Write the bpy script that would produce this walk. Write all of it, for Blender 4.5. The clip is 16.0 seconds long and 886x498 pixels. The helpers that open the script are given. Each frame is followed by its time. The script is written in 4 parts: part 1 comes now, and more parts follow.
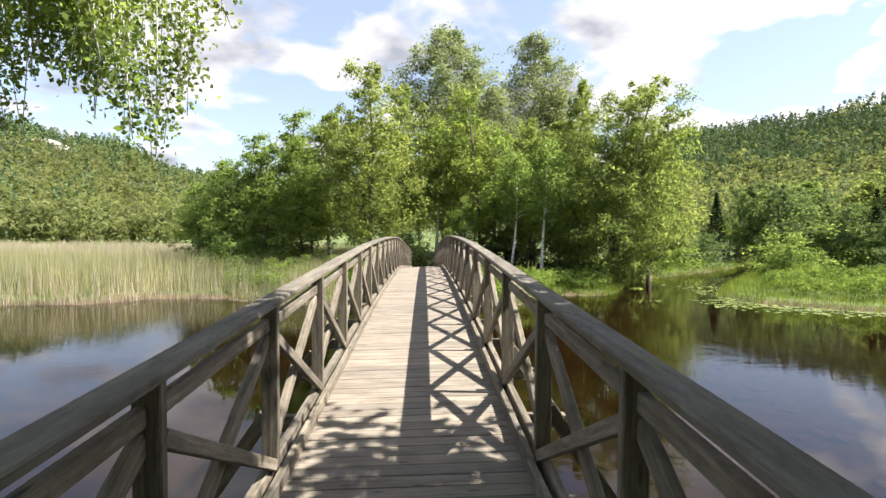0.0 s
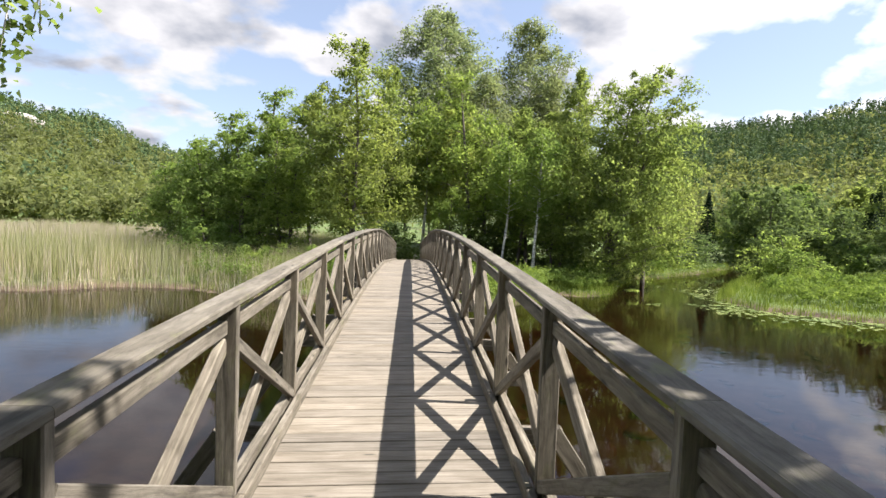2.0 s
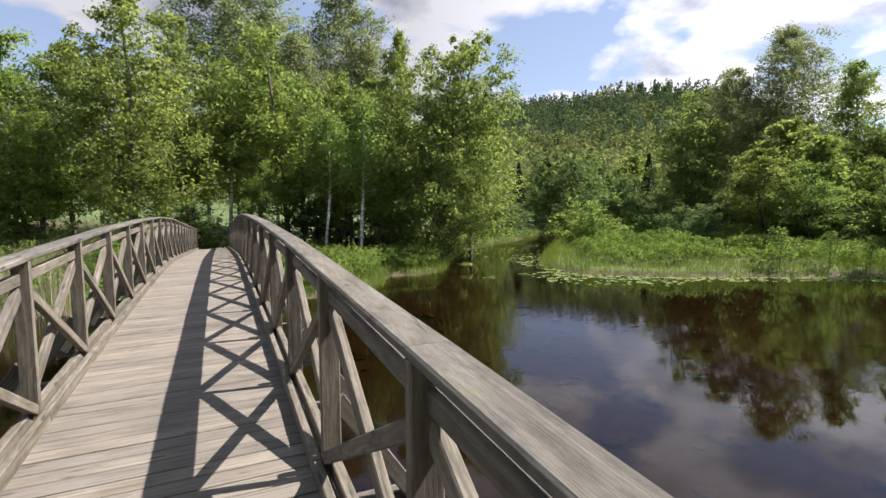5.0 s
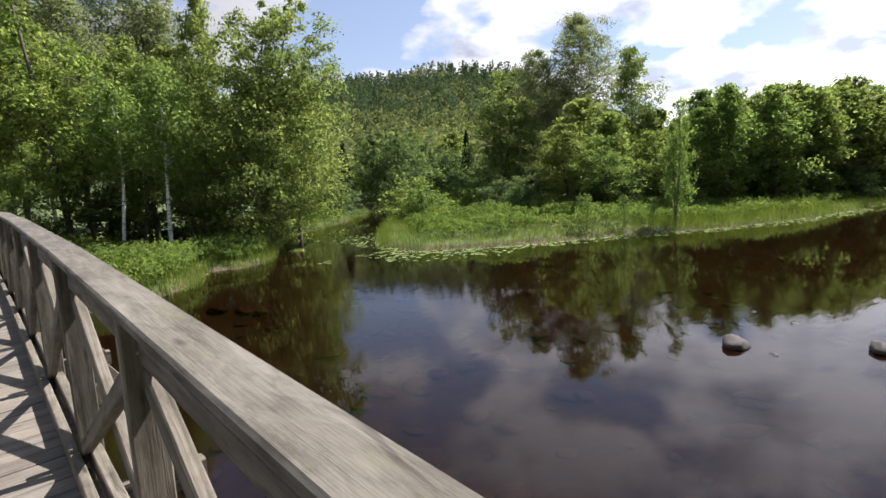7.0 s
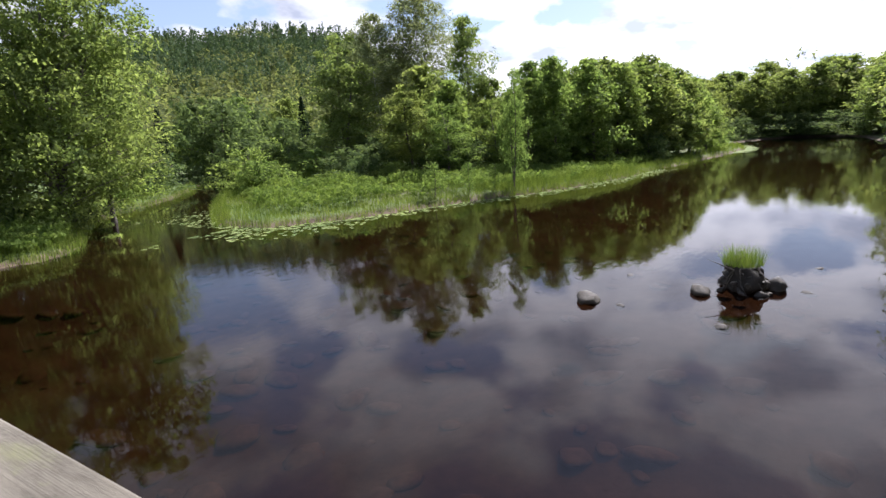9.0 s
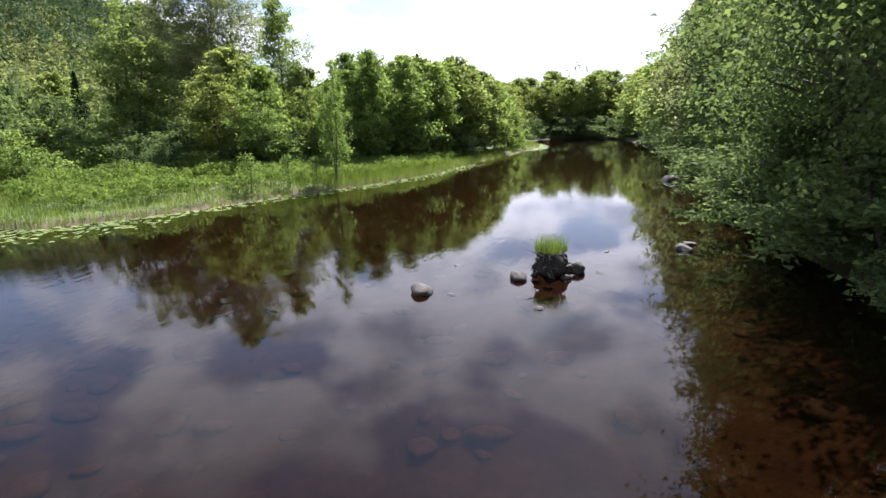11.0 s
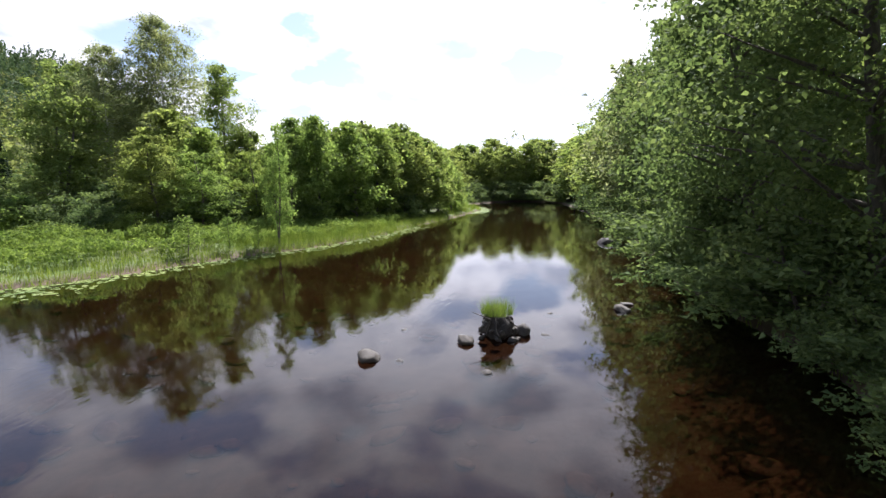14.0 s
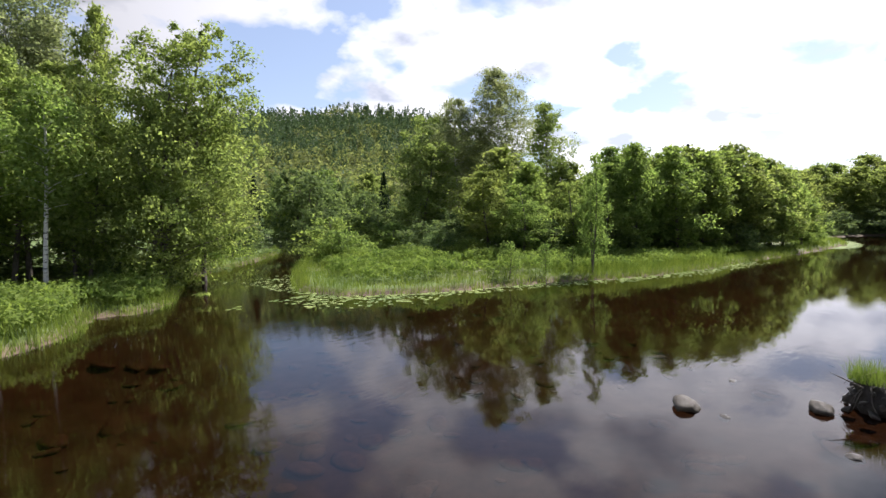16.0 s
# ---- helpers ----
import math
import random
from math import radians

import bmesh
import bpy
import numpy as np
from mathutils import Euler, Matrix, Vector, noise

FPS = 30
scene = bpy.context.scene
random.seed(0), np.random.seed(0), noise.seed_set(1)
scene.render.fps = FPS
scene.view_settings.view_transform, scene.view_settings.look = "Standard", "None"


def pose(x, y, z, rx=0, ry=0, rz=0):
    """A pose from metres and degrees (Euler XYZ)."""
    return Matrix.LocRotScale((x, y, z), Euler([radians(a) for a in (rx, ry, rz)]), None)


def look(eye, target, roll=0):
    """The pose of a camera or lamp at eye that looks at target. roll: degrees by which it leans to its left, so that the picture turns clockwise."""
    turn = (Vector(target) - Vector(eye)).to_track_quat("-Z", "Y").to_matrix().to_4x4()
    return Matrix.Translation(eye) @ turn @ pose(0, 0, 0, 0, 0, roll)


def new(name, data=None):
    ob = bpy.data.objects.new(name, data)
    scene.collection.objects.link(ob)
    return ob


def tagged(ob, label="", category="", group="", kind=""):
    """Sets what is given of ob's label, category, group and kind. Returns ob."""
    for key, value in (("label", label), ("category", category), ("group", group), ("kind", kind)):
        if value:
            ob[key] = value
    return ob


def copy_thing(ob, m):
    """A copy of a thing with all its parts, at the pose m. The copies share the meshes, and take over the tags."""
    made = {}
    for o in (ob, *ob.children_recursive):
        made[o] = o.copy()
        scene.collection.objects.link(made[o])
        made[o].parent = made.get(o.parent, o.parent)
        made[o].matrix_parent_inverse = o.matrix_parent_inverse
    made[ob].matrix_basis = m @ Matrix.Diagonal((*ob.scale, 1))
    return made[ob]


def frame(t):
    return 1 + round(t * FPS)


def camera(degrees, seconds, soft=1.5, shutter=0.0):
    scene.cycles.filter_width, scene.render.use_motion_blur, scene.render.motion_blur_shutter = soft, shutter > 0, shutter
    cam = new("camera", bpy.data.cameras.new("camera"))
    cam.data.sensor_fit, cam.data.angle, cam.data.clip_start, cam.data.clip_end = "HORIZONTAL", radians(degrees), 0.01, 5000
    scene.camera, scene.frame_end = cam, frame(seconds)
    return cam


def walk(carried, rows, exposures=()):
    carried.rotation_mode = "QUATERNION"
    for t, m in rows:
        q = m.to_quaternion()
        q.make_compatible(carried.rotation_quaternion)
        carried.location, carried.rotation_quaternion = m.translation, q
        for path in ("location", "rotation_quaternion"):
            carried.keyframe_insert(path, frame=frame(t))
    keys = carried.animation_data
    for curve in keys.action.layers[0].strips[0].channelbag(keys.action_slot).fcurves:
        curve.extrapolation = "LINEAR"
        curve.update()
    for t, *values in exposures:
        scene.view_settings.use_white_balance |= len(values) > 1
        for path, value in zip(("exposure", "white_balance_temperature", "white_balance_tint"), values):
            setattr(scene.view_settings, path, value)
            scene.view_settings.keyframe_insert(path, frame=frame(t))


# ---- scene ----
cam = camera(81.1, 16.0)
PATH = [
    (0, (0.103, 0.172, 1.588), (0.175, 2.17, 1.529), 0.3),
    (0.5, (0.065, 0.614, 1.589), (0.151, 2.611, 1.528), 0.5),
    (1, (0.03, 1.19, 1.62), (0.144, 3.185, 1.536), 0.5),
    (1.5, (0.038, 1.706, 1.609), (0.174, 3.699, 1.516), 0.6),
    (2, (0.073, 2.197, 1.666), (0.203, 4.19, 1.573), 2.2),
    (2.5, (0.057, 2.755, 1.709), (0.22, 4.746, 1.617), 1.3),
    (3, (0.082, 3.285, 1.709), (0.303, 5.269, 1.588), 0.5),
    (3.5, (0.151, 3.864, 1.731), (0.48, 5.831, 1.58), 1.0),
    (4, (0.193, 4.372, 1.751), (0.729, 6.294, 1.599), -0.5),
    (6.5, (0.575, 6.029, 1.75), (1.714, 7.653, 1.488), -0.5),
    (7, (0.561, 6.24, 1.734), (1.893, 7.706, 1.46), -2.8),
    (7.5, (0.59, 6.6, 1.735), (2.014, 7.973, 1.44), -0.8),
    (8, (0.665, 6.9, 1.715), (2.165, 8.187, 1.406), -1.2),
    (8.5, (0.66, 6.882, 1.803), (2.225, 8.068, 1.422), -0.8),
    (9, (0.723, 7.006, 1.755), (2.408, 7.998, 1.334), -3.4),
    (9.5, (0.749, 7.102, 1.768), (2.52, 7.908, 1.307), -2.3),
    (10, (0.778, 7.198, 1.78), (2.611, 7.844, 1.306), -1.8),
    (12.5, (0.676, 7.4, 1.879), (2.637, 7.429, 1.487), 0.0),
    (13, (0.685, 7.377, 1.894), (2.657, 7.348, 1.563), -0.1),
    (13.5, (0.666, 7.372, 1.907), (2.644, 7.309, 1.624), -0.2),
    (14, (0.678, 7.409, 1.906), (2.658, 7.546, 1.659), -0.4),
    (14.5, (0.747, 7.451, 1.897), (2.692, 7.862, 1.683), -0.1),
    (15, (0.82, 7.496, 1.897), (2.687, 8.188, 1.714), -0.3),
    (15.5, (0.83, 7.505, 1.896), (2.581, 8.459, 1.743), -0.4),
    (16, (0.83, 7.498, 1.882), (2.409, 8.719, 1.755), -0.5),
]
walk(cam, [(t, look(e, g, r)) for t, e, g, r in PATH],
     [(0, 1.82, 6520, 14), (1, 1.73, 6450, 14), (2.5, 1.53, 6360, 15), (4, 1.30, 6220, 17), (6.5, 1.10, 6120, 17), (7.5, 1.12, 6080, 18), (10, 1.36, 5860, 19), (12.5, 1.70, 5860, 19), (13.5, 1.58, 5900, 18), (15, 1.25, 6060, 18), (16, 1.25, 6150, 17)])

# ---- world, sun ----
TO_SUN = Vector((0.84, -0.13, 1.1)).normalized()


def make_world():
    w = bpy.data.worlds.new("sky")
    scene.world = w
    w.use_nodes = True
    nt = w.node_tree
    nt.nodes.clear()
    N, L = nt.nodes.new, nt.links.new
    out, bg = N("ShaderNodeOutputWorld"), N("ShaderNodeBackground")
    sky = N("ShaderNodeTexSky")
    sky.sky_type, sky.sun_disc = "NISHITA", False
    sky.sun_elevation = math.asin(TO_SUN.z)
    sky.sun_rotation = math.atan2(TO_SUN.x, TO_SUN.y)
    sky.air_density, sky.dust_density = 1.0, 1.0
    tc, sep = N("ShaderNodeTexCoord"), N("ShaderNodeSeparateXYZ")
    L(tc.outputs["Generated"], sep.inputs[0])
    # flat cloud deck: direction over height
    add = N("ShaderNodeMath"); add.operation = "ADD"; add.inputs[1].default_value = 0.3
    mx = N("ShaderNodeMath"); mx.operation = "MAXIMUM"; mx.inputs[1].default_value = 0.0
    L(sep.outputs["Z"], mx.inputs[0]); L(mx.outputs[0], add.inputs[0])
    dx, dy = N("ShaderNodeMath"), N("ShaderNodeMath")
    dx.operation = dy.operation = "DIVIDE"
    L(sep.outputs["X"], dx.inputs[0]); L(add.outputs[0], dx.inputs[1])
    L(sep.outputs["Y"], dy.inputs[0]); L(add.outputs[0], dy.inputs[1])
    com = N("ShaderNodeCombineXYZ")
    L(dx.outputs[0], com.inputs[0]); L(dy.outputs[0], com.inputs[1])
    n1 = N("ShaderNodeTexNoise"); n1.inputs["Scale"].default_value = 2.5; n1.inputs["Detail"].default_value = 8
    n1.inputs["Roughness"].default_value = 0.5; n1.inputs["Distortion"].default_value = 0.12
    L(com.outputs[0], n1.inputs["Vector"])
    # thicker cloud towards the sun's side of the valley
    dot = N("ShaderNodeVectorMath"); dot.operation = "DOT_PRODUCT"; dot.inputs[1].default_value = (0.99, -0.14, 0.0)
    L(tc.outputs["Generated"], dot.inputs[0])
    bias = N("ShaderNodeMapRange"); bias.inputs["From Min"].default_value = 0.0; bias.inputs["From Max"].default_value = 0.95
    bias.inputs["To Min"].default_value = 0.0; bias.inputs["To Max"].default_value = 0.06
    L(dot.outputs["Value"], bias.inputs["Value"])
    sm = N("ShaderNodeMath"); sm.operation = "ADD"
    L(n1.outputs["Fac"], sm.inputs[0]); L(bias.outputs[0], sm.inputs[1])
    # overhead the gaps between the clouds open up
    gap = N("ShaderNodeMapRange"); gap.inputs["From Min"].default_value = 0.42; gap.inputs["From Max"].default_value = 0.75
    gap.inputs["To Min"].default_value = 0.0; gap.inputs["To Max"].default_value = 0.1
    L(sep.outputs["Z"], gap.inputs["Value"])
    sb = N("ShaderNodeMath"); sb.operation = "SUBTRACT"
    L(sm.outputs[0], sb.inputs[0]); L(gap.outputs[0], sb.inputs[1])
    ramp = N("ShaderNodeValToRGB")
    ramp.color_ramp.elements[0].position, ramp.color_ramp.elements[1].position = 0.46, 0.54
    L(sb.outputs[0], ramp.inputs["Fac"])
    # cloud bodies, greyer undersides where thick
    n2 = N("ShaderNodeTexNoise"); n2.inputs["Scale"].default_value = 3.6; n2.inputs["Detail"].default_value = 6
    L(com.outputs[0], n2.inputs["Vector"])
    shade = N("ShaderNodeValToRGB")
    shade.color_ramp.elements[0].position, shade.color_ramp.elements[0].color = 0.35, (0.46, 0.5, 0.57, 1)
    shade.color_ramp.elements[1].position, shade.color_ramp.elements[1].color = 0.53, (1.0, 1.0, 1.0, 1)
    L(n2.outputs["Fac"], shade.inputs["Fac"])
    gl = N("ShaderNodeMapRange"); gl.inputs["From Min"].default_value = 0.2; gl.inputs["From Max"].default_value = 1.0
    gl.inputs["To Min"].default_value = CLOUD; gl.inputs["To Max"].default_value = CLOUD * 2.5
    L(dot.outputs["Value"], gl.inputs["Value"])
    cl = N("ShaderNodeVectorMath"); cl.operation = "SCALE"
    L(shade.outputs["Color"], cl.inputs[0]); L(gl.outputs[0], cl.inputs["Scale"])
    # thin high haze over the blue
    hz = N("ShaderNodeMix"); hz.data_type = "RGBA"; hz.inputs["Factor"].default_value = 0.3
    sg = N("ShaderNodeVectorMath"); sg.operation = "SCALE"; sg.inputs["Scale"].default_value = 1.5
    L(sky.outputs[0], sg.inputs[0]); L(sg.outputs[0], hz.inputs["A"]); hz.inputs["B"].default_value = (5.4, 5.8, 6.4, 1)
    mix = N("ShaderNodeMix"); mix.data_type = "RGBA"
    L(ramp.outputs["Color"], mix.inputs["Factor"]); L(hz.outputs["Result"], mix.inputs["A"]); L(cl.outputs[0], mix.inputs["B"])
    L(mix.outputs["Result"], bg.inputs["Color"])
    bg.inputs["Strength"].default_value = 0.05
    L(bg.outputs[0], out.inputs[0])


CLOUD = 6.6
make_world()
sun = bpy.data.lights.new("sun", "SUN")
sun.energy, sun.angle, sun.color = 5.0, radians(0.53), (1.0, 0.95, 0.86)
sun_ob = new("sun", sun)
sun_ob.matrix_world = look(TO_SUN * 100, (0, 0, 0))


# ---- materials ----
def mat(name):
    m = bpy.data.materials.new(name)
    m.use_nodes = True
    nt = m.node_tree
    return m, nt, nt.nodes.new, nt.links.new, nt.nodes["Principled BSDF"]


def ramp_of(nt, fac, stops):
    r = nt.nodes.new("ShaderNodeValToRGB")
    el = r.color_ramp.elements
    while len(el) < len(stops):
        el.new(0.5)
    for e, (p, c) in zip(el, stops):
        e.position, e.color = p, (*c, 1)
    nt.links.new(fac, r.inputs["Fac"])
    return r.outputs["Color"]


def mapped(nt, scale, kind="Object"):
    tc, mp = nt.nodes.new("ShaderNodeTexCoord"), nt.nodes.new("ShaderNodeMapping")
    nt.links.new(tc.outputs[kind], mp.inputs["Vector"])
    mp.inputs["Scale"].default_value = scale
    return mp


def noise_of(nt, vec, scale, detail=4, rough=0.55):
    n = nt.nodes.new("ShaderNodeTexNoise")
    n.inputs["Scale"].default_value, n.inputs["Detail"].default_value, n.inputs["Roughness"].default_value = scale, detail, rough
    if vec is not None:
        nt.links.new(vec, n.inputs["Vector"])
    return n.outputs["Fac"]


def bump_of(nt, fac, strength, dist, bsdf):
    b = nt.nodes.new("ShaderNodeBump")
    b.inputs["Strength"].default_value, b.inputs["Distance"].default_value = strength, dist
    nt.links.new(fac, b.inputs["Height"])
    nt.links.new(b.outputs[0], bsdf.inputs["Normal"])


def mixc(nt, fac, a, b, blend="MIX"):
    m = nt.nodes.new("ShaderNodeMix")
    m.data_type, m.blend_type = "RGBA", blend
    for s, v in (("Factor", fac), ("A", a), ("B", b)):
        if isinstance(v, (int, float)):
            m.inputs[s].default_value = v
        elif isinstance(v, tuple):
            m.inputs[s].default_value = (*v, 1)
        else:
            nt.links.new(v, m.inputs[s])
    return m.outputs["Result"]


def wood(name, dark, mid, light, moss=0.0, rings=44, cracks=0.0):
    """Weathered softwood, grain along the local x axis."""
    m, nt, N, L, b = mat(name)
    oi = N("ShaderNodeObjectInfo")
    mp = mapped(nt, (1.1 if rings > 40 else 1.5, rings, rings))
    off = N("ShaderNodeVectorMath"); off.operation = "ADD"
    sc = N("ShaderNodeMath"); sc.operation = "MULTIPLY"; sc.inputs[1].default_value = 57.0
    L(oi.outputs["Random"], sc.inputs[0]); L(mp.outputs[0], off.inputs[0]); L(sc.outputs[0], off.inputs[1])
    # growth rings wander round the knots
    sway = N("ShaderNodeTexNoise"); sway.inputs["Scale"].default_value = 2.3; sway.inputs["Detail"].default_value = 2
    L(mapped(nt, (1, 3, 3)).outputs[0], sway.inputs["Vector"])
    bend = N("ShaderNodeVectorMath"); bend.operation = "MULTIPLY_ADD"
    L(sway.outputs["Color"], bend.inputs[0]); bend.inputs[1].default_value = (0.2, 2.6, 2.6); L(off.outputs[0], bend.inputs[2])
    grain = noise_of(nt, bend.outputs[0], 1.0, 6, 0.65)
    mpf = mapped(nt, (1.6, 190, 190))
    offf = N("ShaderNodeVectorMath"); offf.operation = "ADD"
    L(mpf.outputs[0], offf.inputs[0]); L(sc.outputs[0], offf.inputs[1])
    fine = noise_of(nt, offf.outputs[0], 1.0, 5, 0.7)
    col = ramp_of(nt, grain, [(0.3, dark), (0.5, mid), (0.72, light)])
    lines = ramp_of(nt, fine, [(0.3, (0.5, 0.48, 0.46)), (0.42, (0.9, 0.9, 0.9)), (0.7, (1.08, 1.08, 1.08))])
    col = mixc(nt, 0.85, col, lines, "MULTIPLY")
    mp2 = mapped(nt, (1.2, 3, 3))
    off2 = N("ShaderNodeVectorMath"); off2.operation = "ADD"
    L(mp2.outputs[0], off2.inputs[0]); L(sc.outputs[0], off2.inputs[1])
    blot = noise_of(nt, off2.outputs[0], 2.2, 5)
    shade = ramp_of(nt, blot, [(0.3, (0.62, 0.6, 0.57)), (0.6, (1, 1, 1))])
    col = mixc(nt, 0.8, col, shade, "MULTIPLY")
    tone = ramp_of(nt, oi.outputs["Random"], [(0.0, (0.78, 0.77, 0.76)), (1.0, (1.08, 1.04, 0.98))])
    col = mixc(nt, 1.0, col, tone, "MULTIPLY")
    # knots
    kv = N("ShaderNodeTexVoronoi"); kv.inputs["Scale"].default_value = 1.0
    mp3 = mapped(nt, (2.2, 9, 9))
    off3 = N("ShaderNodeVectorMath"); off3.operation = "ADD"
    L(mp3.outputs[0], off3.inputs[0]); L(sc.outputs[0], off3.inputs[1]); L(off3.outputs[0], kv.inputs["Vector"])
    knot = ramp_of(nt, kv.outputs["Distance"], [(0.05, (1, 1, 1)), (0.13, (0, 0, 0))])
    col = mixc(nt, knot, col, tuple(0.45 * c for c in dark))
    if cracks:
        # drying cracks along the grain and grey weathered blotches
        cr = noise_of(nt, bend.outputs[0], 0.55, 3, 0.5)
        ck = ramp_of(nt, cr, [(0.28, (cracks, cracks, cracks)), (0.34, (0, 0, 0))])
        col = mixc(nt, ck, col, tuple(0.3 * c for c in dark))
        fleck = noise_of(nt, mapped(nt, (5, 14, 14)).outputs[0], 1.6, 6, 0.72)
        col = mixc(nt, 0.75, col, ramp_of(nt, fleck, [(0.36, (0.6, 0.59, 0.56)), (0.5, (0.98, 0.98, 0.97)), (0.68, (1.16, 1.15, 1.12))]), "MULTIPLY")
    if moss:
        mo = noise_of(nt, off2.outputs[0], 3.5, 6, 0.7)
        mf = ramp_of(nt, mo, [(0.56, (0, 0, 0)), (0.72, (moss, moss, moss))])
        col = mixc(nt, mf, col, (0.16, 0.17, 0.07))
    L(col, b.inputs["Base Color"])
    b.inputs["Roughness"].default_value = 0.82
    b.inputs["Specular IOR Level"].default_value = 0.3
    h = N("ShaderNodeMath"); h.operation = "ADD"
    L(grain, h.inputs[0]); L(fine, h.inputs[1])
    bump_of(nt, h.outputs[0], 0.5, 0.006, b)
    return m


DECK_WOOD = wood("deck_wood", (0.165, 0.147, 0.119), (0.24, 0.217, 0.18), (0.3, 0.277, 0.237))
RAIL_WOOD = wood("rail_wood", (0.1, 0.09, 0.072), (0.18, 0.163, 0.133), (0.28, 0.258, 0.217), 0.3, 36, 0.6)
CAP_WOOD = wood("cap_wood", (0.115, 0.106, 0.088), (0.172, 0.16, 0.136), (0.23, 0.217, 0.187), 0.5, 22, 0.9)


def leaf_material(name, dark, mid, light, trans=0.54, gloss=0.65):
    m, nt, N, L, b = mat(name)
    g, oi = N("ShaderNodeNewGeometry"), N("ShaderNodeObjectInfo")
    col = ramp_of(nt, g.outputs["Random Per Island"], [(0.0, dark), (0.5, mid), (1.0, light)])
    patch = noise_of(nt, mapped(nt, (1, 1, 1)).outputs[0], 0.55, 3)
    pc = ramp_of(nt, patch, [(0.32, (0.72, 0.78, 0.7)), (0.68, (1.2, 1.14, 0.95))])
    col = mixc(nt, 1.0, col, pc, "MULTIPLY")
    tone = ramp_of(nt, oi.outputs["Random"], [(0.0, (0.88, 0.94, 0.9)), (1.0, (1.07, 1.04, 0.95))])
    col = mixc(nt, 1.0, col, tone, "MULTIPLY")
    col = mixc(nt, 1.0, col, (0.8, 0.8, 1.2), "MULTIPLY")
    L(col, b.inputs["Base Color"])
    b.inputs["Roughness"].default_value = gloss
    b.inputs["Specular IOR Level"].default_value = 0.06
    t = N("ShaderNodeBsdfTranslucent")
    L(mixc(nt, 1.0, col, (1.28, 1.3, 0.86), "MULTIPLY"), t.inputs["Color"])
    mx = N("ShaderNodeMixShader"); mx.inputs[0].default_value = trans
    L(b.outputs[0], mx.inputs[1]); L(t.outputs[0], mx.inputs[2])
    L(mx.outputs[0], nt.nodes["Material Output"].inputs["Surface"])
    return m


ALDER_LEAF = leaf_material("alder_leaf", (0.175, 0.22, 0.055), (0.24, 0.295, 0.075), (0.31, 0.365, 0.11), 0.67)
BIRCH_LEAF = leaf_material("birch_leaf", (0.175, 0.208, 0.092), (0.235, 0.27, 0.12), (0.3, 0.33, 0.16), 0.64)
LIME_LEAF = leaf_material("lime_leaf", (0.165, 0.23, 0.05), (0.225, 0.305, 0.07), (0.295, 0.38, 0.105), 0.66)
# leaf green darkened: shade of the bank and undergrowth is put into the colour
SHADED_LEAF = leaf_material("shaded_leaf", (0.105, 0.148, 0.048), (0.155, 0.212, 0.068), (0.22, 0.285, 0.095), 0.47, 0.8)
NEEDLE = leaf_material("needle", (0.018, 0.035, 0.014), (0.028, 0.055, 0.02), (0.045, 0.075, 0.028), 0.1)
GRASS = leaf_material("grass_blade", (0.14, 0.195, 0.03), (0.2, 0.27, 0.042), (0.285, 0.345, 0.07), 0.36)
REED = leaf_material("reed_blade", (0.19, 0.215, 0.072), (0.285, 0.305, 0.115), (0.4, 0.4, 0.2), 0.36)
STRAW = leaf_material("straw", (0.38, 0.3, 0.18), (0.5, 0.42, 0.28), (0.6, 0.52, 0.38), 0.2)
HILL_LEAF = leaf_material("hill_leaf", (0.15, 0.17, 0.054), (0.203, 0.224, 0.07), (0.262, 0.28, 0.097), 0.55)
# lighter than NEEDLE: some distance haze is put into the colour
HILL_NEEDLE = leaf_material("hill_needle", (0.06, 0.1, 0.04), (0.088, 0.142, 0.053), (0.13, 0.185, 0.066), 0.2)
HERB = leaf_material("herb_leaf", (0.15, 0.21, 0.036), (0.205, 0.275, 0.05), (0.275, 0.34, 0.078), 0.5, 0.8)
PAD = leaf_material("lily_pad", (0.16, 0.22, 0.05), (0.24, 0.3, 0.075), (0.33, 0.38, 0.12), 0.1, 0.4)


def bark(name, a, b_, white=0.0):
    m, nt, N, L, b = mat(name)
    mp = mapped(nt, (6, 6, 1.6))
    n = noise_of(nt, mp.outputs[0], 2.2, 6, 0.7)
    col = ramp_of(nt, n, [(0.35, a), (0.65, b_)])
    if white:
        band = noise_of(nt, mapped(nt, (2, 2, 9)).outputs[0], 1.6, 4, 0.7)
        col = mixc(nt, ramp_of(nt, band, [(0.56, (0, 0, 0)), (0.62, (1, 1, 1))]), col, (0.05, 0.045, 0.04))
    L(col, b.inputs["Base Color"])
    b.inputs["Roughness"].default_value = 0.9
    bump_of(nt, n, 0.7, 0.02, b)
    return m


ALDER_BARK = bark("alder_bark", (0.05, 0.042, 0.034), (0.13, 0.11, 0.09))
BIRCH_BARK = bark("birch_bark", (0.5, 0.48, 0.44), (0.68, 0.66, 0.62), 1.0)


